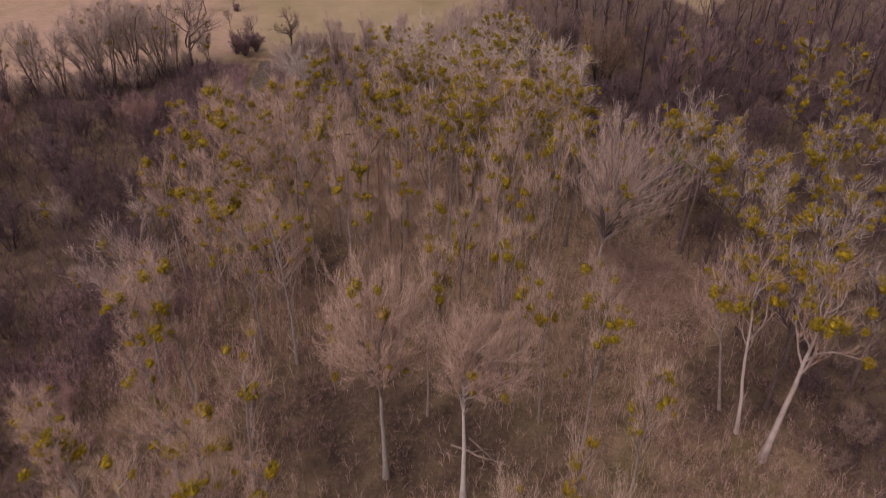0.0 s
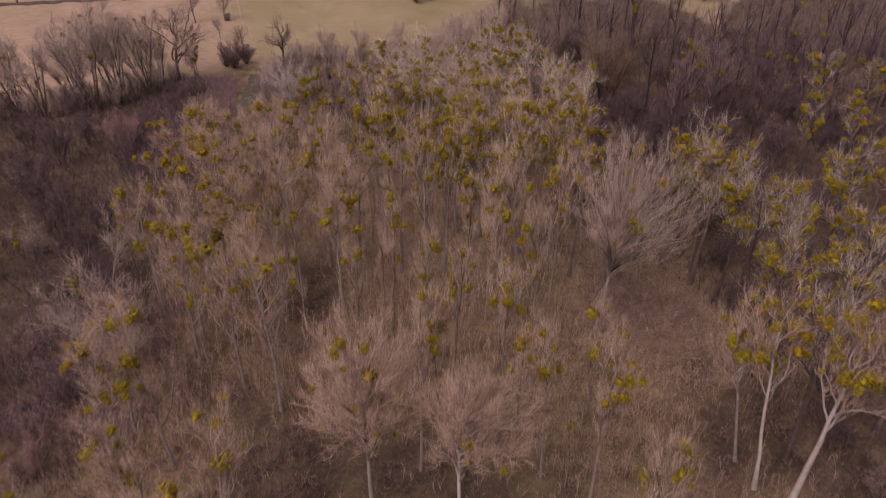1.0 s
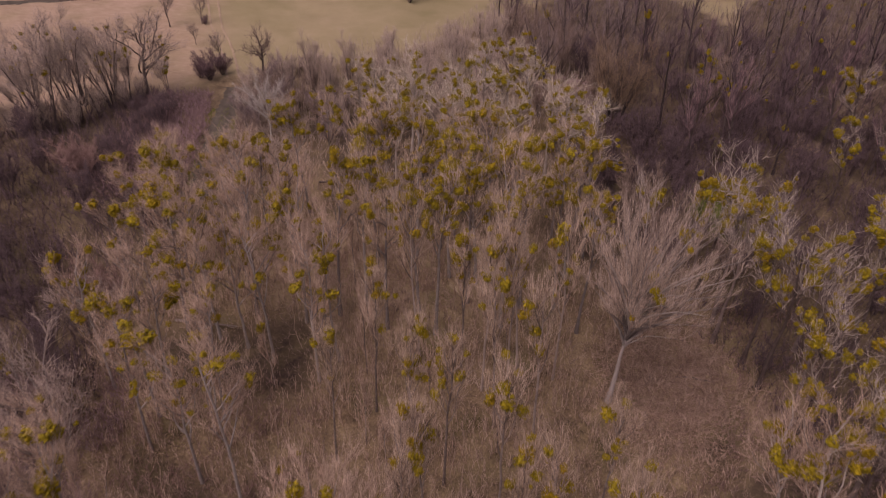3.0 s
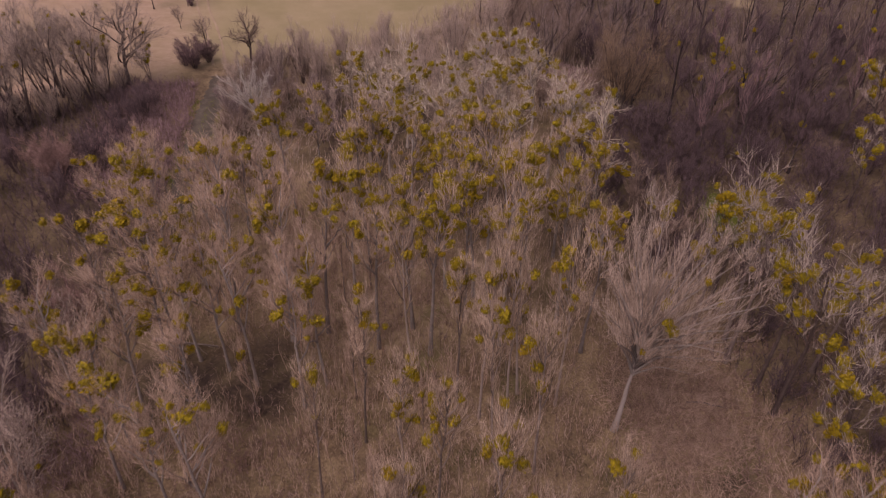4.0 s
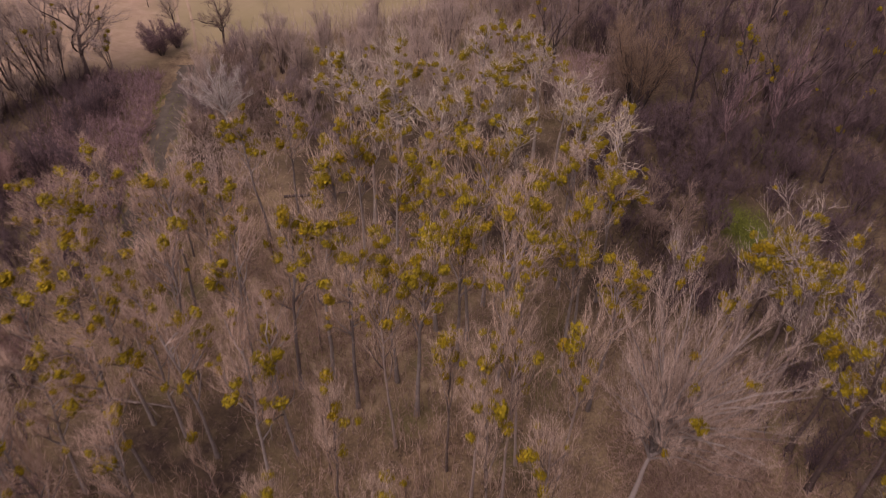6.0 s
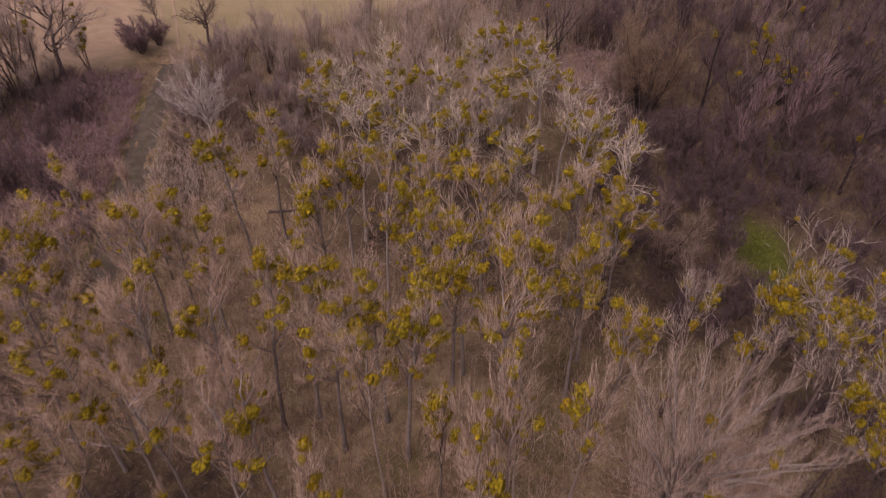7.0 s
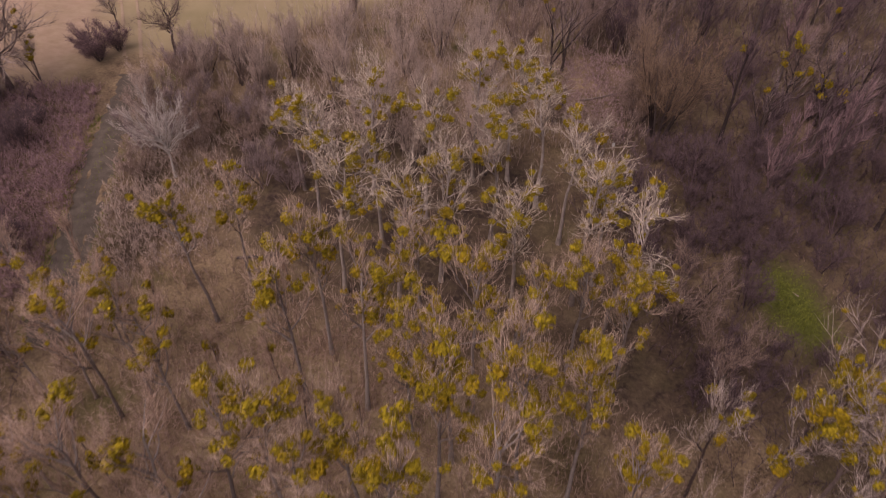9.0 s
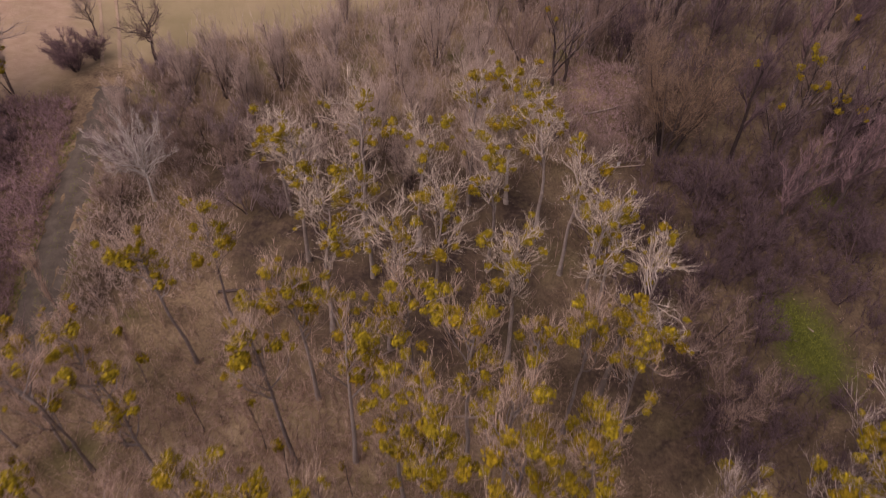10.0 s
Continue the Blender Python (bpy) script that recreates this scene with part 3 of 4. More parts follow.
GNARLED = [gnarled(s, twig=TWIG_WILLOW, bark=BARK_STEM, limbs=10, subs=7, twigs=8, r0=0.15, thin=0.011, jit=0.32, up=0.28, bole=0.2, reach=0.52) for s in (91, 92)]
WHITE_TREE = broom(93, H=9.0, limbs=22, rough=0.12, fork=0.3, rx=3.7, low=-0.55, twig=TWIG_WHITE, bark=BARK_WHITE, limb_bark=BARK_WHITE, subs=10, twigs=7, twiglets=1, r0=0.15, thin=0.0085, up=0.25, bow=0.15, sub_len=0.13, twig_len=0.7)
FORKED = poplar(94, H=11.0, limbs=8, bole=0.12, reach=0.6, spread=0.7, up=0.24, subs=6, twigs=4, twig=TWIG_MAUVE, bark=BARK_DARK, thin=0.0105, sub_r=0.026, jit=0.3, trunk_r=0.21)
ROUND_BUSH = thicket(57, stems=12, limbs=8, subs=7, twigs=7, fan=1.0, twig=TWIG_MAROON, thin=0.011, low=0.05)
PALE_BUSH = thicket(55, stems=7, twig=TWIG_WILLOW, bark=BARK_GREY, fan=1.2, subs=5, twigs=4, thin=0.012, up=0.3)
DEAD_TREE = gnarled(96, limbs=13, subs=6, twigs=5, jit=0.5, r0=0.2, up=0.25)
DOME = thicket(95, H=13.0, stems=14, limbs=9, subs=7, twigs=6, fan=1.05, twig=TWIG_OCHRE, thin=0.012, up=0.32, width=3.0, low=0.2)

rg = np.random.default_rng(5)
DENSE = "dense leafless thicket of dark purple-brown twigs"


def scatter(count, x0, x1, y0, y1, gap, inside):
    out = []
    for _ in range(count * 12):
        x, y = rg.uniform(x0, x1), rg.uniform(y0, y1)
        if inside(x, y) and all((x - a) ** 2 + (y - b) ** 2 > gap * gap for a, b in out):
            out.append((x, y))
        if len(out) == count:
            break
    return out


def in_young(x, y):
    return x < np.interp(y, [40, 55, 66, 84], [10, 9, 12, 13]) and not (-10 < x < 4 and y < 44)


# ---- grove: poplars with mistletoe ----
RICH = "tall bare poplar with pale twigs full of yellow-green mistletoe"
PALE_RICH = "tall bare poplar with whitish curling branches and mistletoe clumps"
SOME = "slim bare poplar with beige twigs and scattered mistletoe clumps"
# x, y, height of the crown's top above the datum, clumps
PALE_STAND = [
    (-8.1, 96.4, 15.0, 10), (-6.2, 92.0, 16.4, 14), (-2.5, 96.5, 16.4, 8), (-1.4, 90.8, 16.5, 14), (1.8, 94.2, 15.8, 9),
    (5.6, 98.6, 16.2, 16), (8.6, 99.0, 16.1, 18), (10.8, 96.0, 16.2, 12), (3.2, 87.7, 16.5, 14), (7.0, 92.0, 15.6, 12),
    (12.4, 92.2, 15.0, 10), (-3.8, 86.0, 16.9, 12), (12.9, 86.2, 16.6, 14), (14.7, 88.3, 13.8, 16), (8.2, 84.2, 15.8, 14),
    (14.4, 82.4, 16.8, 18), (0.2, 84.8, 16.4, 10),
]
RICH_STAND = [
    (-4.2, 80.8, 18.0, 18), (2.2, 80.6, 17.6, 16), (-5.0, 76.2, 18.6, 16), (-1.4, 76.6, 18.6, 20), (5.4, 76.8, 18.3, 22),
    (11.7, 79.4, 16.0, 16), (14.7, 78.1, 15.1, 18), (12.5, 74.8, 14.5, 16), (9.0, 78.6, 15.6, 10), (1.7, 74.1, 17.6, 16),
    (4.1, 73.2, 18.9, 18), (6.8, 72.9, 17.8, 16), (3.3, 70.6, 18.5, 28), (7.9, 70.3, 18.6, 18), (11.0, 70.4, 16.8, 20),
    (12.7, 67.4, 15.8, 16), (6.1, 67.7, 18.9, 16), (-5.6, 69.0, 19.2, 16), (-7.7, 67.9, 18.8, 14), (-3.6, 66.6, 18.6, 12),
    (0.5, 66.2, 18.8, 28), (-1.0, 69.0, 17.8, 12), (-10.3, 85.6, 16.4, 12), (-12.4, 82.9, 16.5, 16),
]
DIM_STAND = [
    (-10.5, 67.0, 18.0, 12), (-14.8, 67.7, 18.0, 14), (-12.5, 74.6, 16.3, 10), (-15.4, 76.9, 15.8, 10), (-16.9, 75.2, 17.0, 11),
    (-18.9, 76.5, 14.6, 10), (-18.3, 80.6, 12.0, 8), (-12.4, 62.2, 17.2, 11), (-14.7, 63.5, 16.9, 9), (-17.2, 64.6, 17.3, 12),
    (-20.0, 65.3, 17.7, 12), (-22.2, 72.0, 17.5, 12), (-19.6, 70.4, 16.3, 10), (-24.6, 67.5, 14.6, 9), (-8.6, 60.4, 16.8, 8),
    (-7.2, 62.6, 17.4, 9), (-16.0, 60.2, 17.3, 12), (-20.0, 59.4, 16.4, 12), (-24.0, 58.9, 16.3, 11), (-19.8, 56.2, 16.1, 10),
    (-19.4, 53.0, 16.1, 10), (-15.3, 50.6, 16.3, 12), (-12.1, 48.5, 17.0, 9), (-15.0, 56.2, 14.6, 6),
    (-18.6, 42.6, 16.1, 10), (-20.6, 40.8, 16.3, 10), (-17.4, 34.8, 16.2, 10), (-12.7, 34.4, 17.0, 9), (-14.0, 28.6, 16.3, 9),
    (-20.8, 29.4, 16.4, 11), (-22.4, 45.6, 15.0, 7), (-22.0, 76.6, 14.2, 9), (-24.8, 78.6, 13.4, 8), (-25.6, 74.0, 14.2, 8), (-21.4, 80.6, 12.6, 6), (-28.6, 79.0, 12.2, 7), (-24.3, 83.2, 12.6, 6), (-26.8, 86.4, 11.4, 4),
    (-13.0, 25.4, 17.0, 10), (-17.6, 26.4, 16.4, 9), (-22.6, 30.8, 15.4, 8), (-24.6, 34.6, 14.4, 6), (-9.4, 27.4, 14.6, 7),
]
SLIM_STAND = [
    (7.2, 62.6, 17.8, 10), (10.0, 61.7, 18.0, 8), (6.1, 59.6, 17.4, 7), (4.2, 60.2, 17.0, 8), (7.9, 55.7, 17.4, 6),
    (5.0, 56.6, 16.6, 7), (4.8, 48.0, 16.4, 7), (1.2, 51.3, 16.6, 9), (-1.0, 52.8, 16.4, 9), (0.1, 46.3, 16.8, 6),
    (-1.2, 43.4, 16.7, 5), (7.5, 43.2, 15.6, 8), (5.6, 44.6, 13.8, 6), (10.4, 40.2, 17.0, 13), (12.4, 33.8, 16.0, 13),
    (-0.8, 63.6, 18.8, 9), (-3.9, 57.6, 15.4, 6), (-6.4, 53.0, 14.6, 4), (2.6, 62.0, 15.8, 7), (11.6, 48.6, 13.4, 5), (7.3, 28.2, 15.0, 9), (9.4, 26.0, 14.8, 8), (4.1, 25.8, 14.6, 7),
]
LADEN_STAND = [
    (22.4, 70.2, 15.9, 22), (25.0, 74.0, 16.0, 24), (25.2, 69.6, 15.4, 20), (24.6, 67.2, 15.8, 16), (26.6, 64.9, 15.4, 20),
    (26.9, 61.9, 15.5, 20), (30.1, 61.3, 13.6, 18), (37.3, 67.4, 14.4, 18), (36.8, 60.7, 13.8, 16), (26.8, 55.0, 15.0, 18),
    (29.9, 51.0, 15.5, 18), (26.6, 46.0, 15.3, 14), (33.5, 56.0, 13.8, 14), (31.6, 66.6, 12.6, 16), (29.8, 71.6, 13.2, 16),
    (41.0, 72.6, 13.4, 18), (46.0, 77.0, 13.0, 16), (44.4, 90.5, 10.4, 14), (47.2, 85.9, 12.4, 14), (49.4, 99.7, 12.8, 14),
    (54.7, 99.5, 12.0, 12), (35.0, 49.0, 14.0, 12), (42.0, 63.0, 13.6, 14),
]


def stand(rows, forms, name, label, group, more=1.0, tilt=3.0, wide=1.0, size=(0.65, 1.15)):
    for x, y, top, clumps in rows:
        plant(name, forms[pick.randrange(len(forms))], x, y, top - gz(x, y), label, "tree", group, round(clumps * more), lean=(pick.uniform(-tilt, tilt), pick.uniform(-tilt, tilt)), wide=wide, size=size)


stand(PALE_STAND, CURLED, "poplar_tree", PALE_RICH, "poplars of the grove", 2.5, 2.5, 1.2, (0.55, 1.0))
stand(RICH_STAND, POPLARS, "poplar_tree", RICH, "poplars of the grove", 2.2, 2.5, 1.14, (0.58, 1.08))
stand(DIM_STAND, DIM_POPLARS, "poplar_tree", SOME, "poplars of the grove", 1.5, 4.0, 1.2)
stand(SLIM_STAND, SLENDER, "poplar_tree", SOME, "poplars of the grove", 1.4, 3.0)
TAKEN = [(t[0], t[1]) for t in PALE_STAND + RICH_STAND + DIM_STAND + SLIM_STAND] + [(-4.0, 37.7), (1.2, 35.6), (14.6, 60.4)]
for x, y in scatter(30, -24, 14, 42, 86, 2.4, lambda x, y: min((x - a) ** 2 + (y - b) ** 2 for a, b in TAKEN) > 3.2 and in_young(x, y)):
    plant("young_poplar", YOUNG[rg.integers(3)], x, y, rg.uniform(5.5, 9.5), "young slim bare poplar with upright beige twigs", "tree", "young poplars between the tall ones", int(rg.integers(0, 4)), wide=0.8)
stand(LADEN_STAND, SPREADING, "spreading_poplar", "spreading bare tree with whitish twigs laden with ochre-green mistletoe", "laden trees beside the clearing", 1.75, 4.0, 1.0, (0.6, 1.15))

# ---- trees at the front and by the clearing ----
plant("broom_poplar", BROOMS[0], -4.1, 37.4, 19.0, "broom-crowned bare tree with beige twigs and pale trunk", "tree", "broom-crowned trees", 14, turn=0)
plant("broom_poplar", BROOMS[1], 1.4, 36.0, 17.6, "broom-crowned bare tree with beige twigs above fallen branches", "tree", "broom-crowned trees", 6, turn=0)
plant("broom_poplar", BIG_BROOM, 14.2, 59.7, 19.2, "large broom-crowned bare tree leaning over the straw clearing", "tree", "broom-crowned trees", 9, turn=0)
plant("spreading_poplar", SPREADING[2], 17.9, 70.5, 15.6, "spreading bare tree with whitish tips and little mistletoe", "tree", "laden trees beside the clearing", 5, wide=0.7)
plant("leaning_poplar", LEANERS[0], 24.4, 40.6, 18.3, "leaning bare tree with a stout pale trunk and mistletoe", "tree", "leaning trees", 38, lean=(-6, 9), turn=0, wide=1.1)
plant("leaning_poplar", LEANERS[1], 23.3, 43.2, 18.0, "leaning slim bare tree with white trunk and mistletoe", "tree", "leaning trees", 32, lean=(-8, -2), turn=0, wide=1.1)
plant("leaning_poplar", LEANERS[1], 22.6, 45.6, 16.4, "leaning thin bare tree with a white trunk", "tree", "leaning trees", 12, lean=(-4, -8), turn=90)

# ---- dark woods on both sides ----
def left_wood(x, y):
    return x < np.interp(y, [30, 50, 70, 86, 100], [-28, -27, -25.5, -26.5, -30]) and y < np.interp(x, [-80, -45, -28], [88, 97, 100])


def by_rail(x, y):
    """The low open spot before the rail."""
    return ((x - 18.0) / 2.0) ** 2 + ((y - 101.2) / 3.2) ** 2 < 1


def right_wood(x, y):
    return x > np.interp(y, [70, 84, 96, 110, 130], [40, 17, 16, 16, 22]) and not (24 < x < 35 and 80 < y < 92) and not by_rail(x, y) and gap(x, y) > 1


for x, y in scatter(58, -62, -25, 32, 102, 3.7, left_wood):
    plant("thicket_shrub", BUSHES[(0, 1, 0, 1, 0, 3)[rg.integers(6)]], x, y, rg.uniform(4, 7), DENSE, "shrub", "shrubs of the dark wood")
for x, y in scatter(46, 15, 37, 77, 104, 2.3, lambda x, y: x > np.interp(y, [77, 84, 104], [20, 17, 15]) and ((x - 30.4) / 3.4) ** 2 + ((y - 87.2) / 4.8) ** 2 > 1 and not by_rail(x, y)):
    plant("thicket_shrub", BUSHES[rg.integers(2)], x, y, rg.uniform(2.6, 4.6), DENSE, "shrub", "shrubs of the dark wood", wide=1.15)
for x, y in scatter(34, 26, 50, 38, 77, 3.0, lambda x, y: x > np.interp(y, [38, 52, 62, 77], [29, 28.5, 27, 25])):
    plant("thicket_shrub", BUSHES[rg.integers(3)], x, y, rg.uniform(2.2, 4.2), "low dark leafless thicket under the laden trees", "shrub", "shrubs under the laden trees", wide=1.1)
for x, y in scatter(58, 14, 72, 76, 128, 4.4, right_wood):
    plant("thicket_shrub", BUSHES[(0, 1, 0, 1, 2)[rg.integers(5)]], x, y, rg.uniform(4, 7.5), DENSE, "shrub", "shrubs of the dark wood")
for x, y in scatter(12, 36, 52, 94, 112, 3.0, right_wood):
    plant("thicket_shrub", BUSHES[rg.integers(2)], x, y, rg.uniform(3, 5), DENSE, "shrub", "shrubs of the dark wood", wide=1.2)
for x, y in scatter(26, 26, 74, 96, 124, 5.5, right_wood):
    plant("dark_tree", DARK_TREES[rg.integers(3)], x, y, rg.uniform(10, 14), "dark bare woodland tree with dense purple-brown twigs", "tree", "trees of the dark wood", int(rg.integers(0, 2)))
for x, y in scatter(64, 6, 112, 122, 172, 4.4, lambda x, y: y < np.interp(x, [6, 12, 40, 112], [132, 156, 160, 172]) and not (43 < x < 57 and y > 138)):
    plant("dark_tree", FAR_TREES[rg.integers(3)], x, y, rg.uniform(9.5, 13), "dark bare woodland tree with a crooked trunk before the meadow", "tree", "trees of the dark wood", int(rg.integers(0, 2)))
for x, y in scatter(40, -24, 24, 96, 130, 3.8, lambda x, y: y < np.interp(x, [-24, -10, 5, 24], [112, 120, 127, 134]) and y > np.interp(x, [-24, -12, 14, 24], [104, 97, 98, 112]) and not by_rail(x, y) and gap(x, y) > 1):
    plant("hazy_bush", HAZY[0 if x < -13 or x > 9 else 1 + rg.integers(2)], x, y, rg.uniform(5, 9) * (0.5 if x < -11 else 1.0), "tall leafless bush of fine brown-pink twigs", "shrub", "bushes behind the grove")

for x, y in scatter(20, -22, -7, 96, 112, 2.3, lambda x, y: y < np.interp(x, [-15, -10], [112, 103]) and (x + 18.3) ** 2 + (y - 95.3) ** 2 > 6):
    plant("brown_bush", BUSHES[(2, 4)[rg.integers(2)]], x, y, rg.uniform(2.8, 5.0), "dark brown leafless bush behind the white tree", "shrub", "bushes behind the grove", wide=1.1)
for x, y, h in ((31.8, 105.8, 9), (38.4, 109.4, 9.5), (39.3, 107.9, 11), (24.0, 110.5, 9), (47.5, 112.0, 9.5), (46.0, 104.5, 8), (13.4, 114.3, 10.5), (14.6, 115.0, 9.5), (23.4, 120.6, 12), (25.2, 121.5, 11), (17.8, 121.0, 11), (50.5, 132.5, 11), (18.5, 127.0, 11), (22.8, 134.0, 11)):
    plant("forked_tree", FORKED, x, y, h, "forked dark bare tree standing in the thicket", "tree", "forked trees of the dark wood", int(rg.integers(0, 3)), lean=(0, rg.uniform(-6, 8)))

# ---- meadow edge ----
for x, y, h, v in ((-49.5, 95.7, 11.0, 0), (-52.8, 96.2, 10.0, 1), (-43.4, 96.9, 14.0, 2), (-45.3, 97.8, 12.5, 0), (-41.6, 99.8, 12.5, 1), (-42.6, 104.0, 12.0, 2), (-38.8, 103.2, 10.5, 0), (-56.5, 94.6, 10.5, 2), (-61.0, 92.5, 10.0, 0), (-39.8, 106.4, 10.0, 1), (-37.6, 105.2, 9.0, 2), (-33.8, 108.6, 5.0, 1)):
    plant("coppiced_willow", COPPICE[v], x, y, h, "grey-brown coppiced willow with steep stems and few mistletoe", "tree", "willows along the meadow", 8, size=(0.5, 0.85), lean=(0, -5))
for x, y, h in ((-50.6, 94.8, 3.8), (-47.4, 95.8, 4.2), (-44.2, 96.0, 4.6), (-41.2, 98.0, 4.4), (-39.6, 101.0, 4.2), (-37.4, 103.4, 4.0), (-36.0, 105.4, 3.2), (-54.0, 94.4, 3.6)):
    plant("hazy_bush", HAZY[1], x, y, h * 1.15, "leafless grey-brown shrub at the foot of the willows", "shrub", "shrubs along the meadow", wide=1.2)
plant("field_oak", GNARLED[0], -35.9, 107.2, 10.6, "rounded dark bare oak at the meadow edge", "tree", "", 5, wide=1.35, size=(0.5, 0.8))
plant("gnarled_tree", DEAD_TREE, -22.6, 113.6, 7.5, "gnarled dark dead-looking tree on the meadow edge", "tree", "", 0)
plant("gnarled_tree", GNARLED[0], -29.0, 117.0, 4.5, "small gnarled dark tree beside the meadow track", "tree", "", 0)
plant("white_tree", WHITE_TREE, -18.7, 97.0, 9.0, "stark white-barked bare tree with wide branches beside the track", "tree", "", 0, turn=40)
plant("dome_willow", DOME, 22.6, 106.0, 12.0, "wide dome-shaped willow with ochre-brown twigs", "tree", "", 0, wide=0.85)
plant("forked_tree", FORKED, 35.4, 110.9, 9.5, "forked dark tree with mistletoe in the thicket", "tree", "", 14)
plant("forked_tree", FORKED, 38.0, 110.2, 9.0, "forked dark tree with mistletoe in the thicket", "tree", "", 12, turn=120)
for x, y, h in ((-39.4, 129.4, 6.5), (-35.1, 131.1, 5.5), (-34.0, 123.2, 3.5), (-71.7, 138, 9), (-66, 141, 9), (-59.7, 139.3, 9), (-51, 143, 9)):
    plant("meadow_tree", GNARLED[1], x, y, h, "small bare tree standing alone on dry meadow", "tree", "trees on the meadow", 0, wide=0.8)
for x, y, h in ((-30.6, 112.4, 2.6), (-29.3, 111.9, 4.2), (-28.0, 113.6, 3.0), (-4.5, 145, 3), (-2, 147, 2.5), (50.9, 158, 3.5), (-34.6, 131.0, 1.5)):
    plant("round_bush", ROUND_BUSH, x, y, h, "round dark purple-brown bush on the meadow", "shrub", "bushes on the meadow", 0, wide=1.05)


# ---- undergrowth ----
def brush(name, pts, low, high, fan, mat, label, seed, twigs=5, rad=0.016):
    """Upright shoots with side twigs, one object for the whole stretch."""
    rng = np.random.default_rng(seed)
    m = len(pts)
    base = np.stack([pts[:, 0], pts[:, 1], ground_z(pts[:, 0], pts[:, 1]) - 0.1], -1)
    if callable(high):
        high = high(pts[:, 0], pts[:, 1])
    h = low + (high - low) * rng.random(m) ** 1.6
    d = unit(np.stack([fan * rng.normal(size=m), fan * rng.normal(size=m), np.ones(m)], -1)) * h[:, None]
    bend = 0.12 * h[:, None] * rng.normal(size=(m, 3))
    P = np.stack([base, base + 0.5 * d + bend * 0.5, base + d], 1)
    R = np.stack([np.full(m, rad * 1.4), np.full(m, rad), np.full(m, rad * 0.4)], 1)
    W, WR = sprout(P, R, twigs, 0.15, 1.0, 0.42 * (low + np.mean(high)) * 0.5 + 0.2, 0.7, 0.45, 2, rng, 0.8, rad, 0.1)
    return tagged(new(name, mesh_from(name, [tube_arrays(P, R, 3), cone_arrays(W, WR)], mat)), label, "undergrowth", kind="stuff")


def strewn(n, x0, x1, y0, y1, keep, seed):
    rng = np.random.default_rng(seed)
    p = np.stack([rng.uniform(x0, x1, n), rng.uniform(y0, y1, n)], -1)
    return p[keep(p[:, 0], p[:, 1], rng.random(n))]


def open_clearing(x, y):
    return np.exp(-np.clip(((x - 20) / 5.2) ** 2 + ((y - 62) / 6.2) ** 2 + 0.6 * soft_noise(x, y, 4.0, 81), 0, 9) ** 1.3)


def in_grove(x, y, r):
    a = (x > np.interp(y, [20, 40, 60, 80, 100], [-27, -27, -26, -23, -16])) & (x < np.interp(y, [20, 55, 75, 95, 102], [34, 30, 17, 14, 12]))
    return a & (r > np.interp(y, [60, 70, 82, 90], [0, 0.35, 0.6, 0.9])) & (r > 0.95 * open_clearing(x, y)) & (r > 1.25 * soil_shade_mask(x, y)) & (soft_noise(x, y, 9, 4) + r * 1.6 > 0.35)


def in_left(x, y, r):
    return (x < np.interp(y, [20, 50, 70, 86, 100], [-25, -25, -24, -24.5, -28])) & (y < np.interp(x, [-90, -60, -45, -34, -24], [87, 97, 104, 107, 101]))


def in_right(x, y, r):
    green = np.exp(-(((x - 30.2) / 3.0) ** 2 + ((y - 87.2) / 4.4) ** 2) ** 1.5)
    return (x > np.interp(y, [30, 45, 52, 60, 70, 82, 96, 140], [33, 29.5, 27.5, 26, 23, 18, 14, 16])) & (r > green * 2) & ~by_rail(x, y) & (field_mask(x, y) < 0.5) & (gap(x, y) > 1)


def sapling_height(x, y):
    """Tall in the grove, low at its front and round the clearing."""
    h = np.interp(y, [36, 50, 60, 68, 90], [2.4, 3.2, 4.6, 3.4, 2.6])
    return h - (h - 1.6) * np.exp(-(((x - 17.5) / 8) ** 2 + ((y - 57) / 7) ** 2) ** 2)


brush("sapling_brush", strewn(22000, -28, 36, 22, 102, in_grove, 1), 0.6, sapling_height, 0.08, TWIG_BEIGE, "upright beige saplings and dry stalks under the poplars", 1)
brush("bramble_brush", strewn(4500, -28, 36, 22, 102, in_grove, 2), 0.4, 1.6, 0.5, TWIG_BROWN, "low reddish-brown brambles under the poplars", 2)
brush("thicket_brush", strewn(10000, -76, -22, 24, 106, lambda x, y, r: in_left(x, y, r) & ~((x > -33) & (y > 86)), 3), 0.8, 4.2, 0.35, TWIG_PURPLE, "tangled dark purple-brown shoots of the wood", 3, twigs=4, rad=0.019)
brush("thicket_brush", strewn(15000, 12, 80, 30, 140, in_right, 4), 0.6, 2.9, 0.35, TWIG_PURPLE, "tangled dark purple-brown shoots of the wood", 4, twigs=4, rad=0.019)
brush("hazy_brush", strewn(5000, -24, 22, 92, 134, lambda x, y, r: (field_mask(x, y) < 0.6) & (y > 99.5 + 0.25 * np.abs(x)) & (x + 40 * r > -4) & ~by_rail(x, y) & (gap(x, y) > 1), 5), 0.8, 4.5, 0.25, TWIG_HAZE, "fine brown shoots behind the grove", 5)

brush("hazy_brush", strewn(5200, 8, 104, 126, 168, lambda x, y, r: (y < np.interp(x, [6, 12, 40, 112], [132, 156, 162, 174])) & (r > 0.9 * np.exp(-((x - 50) / 6) ** 2 - ((y - 152) / 9) ** 2)), 22), 0.8, 4.5, 0.25, TWIG_MAUVE, "fine grey-brown shoots before the far meadow", 22)


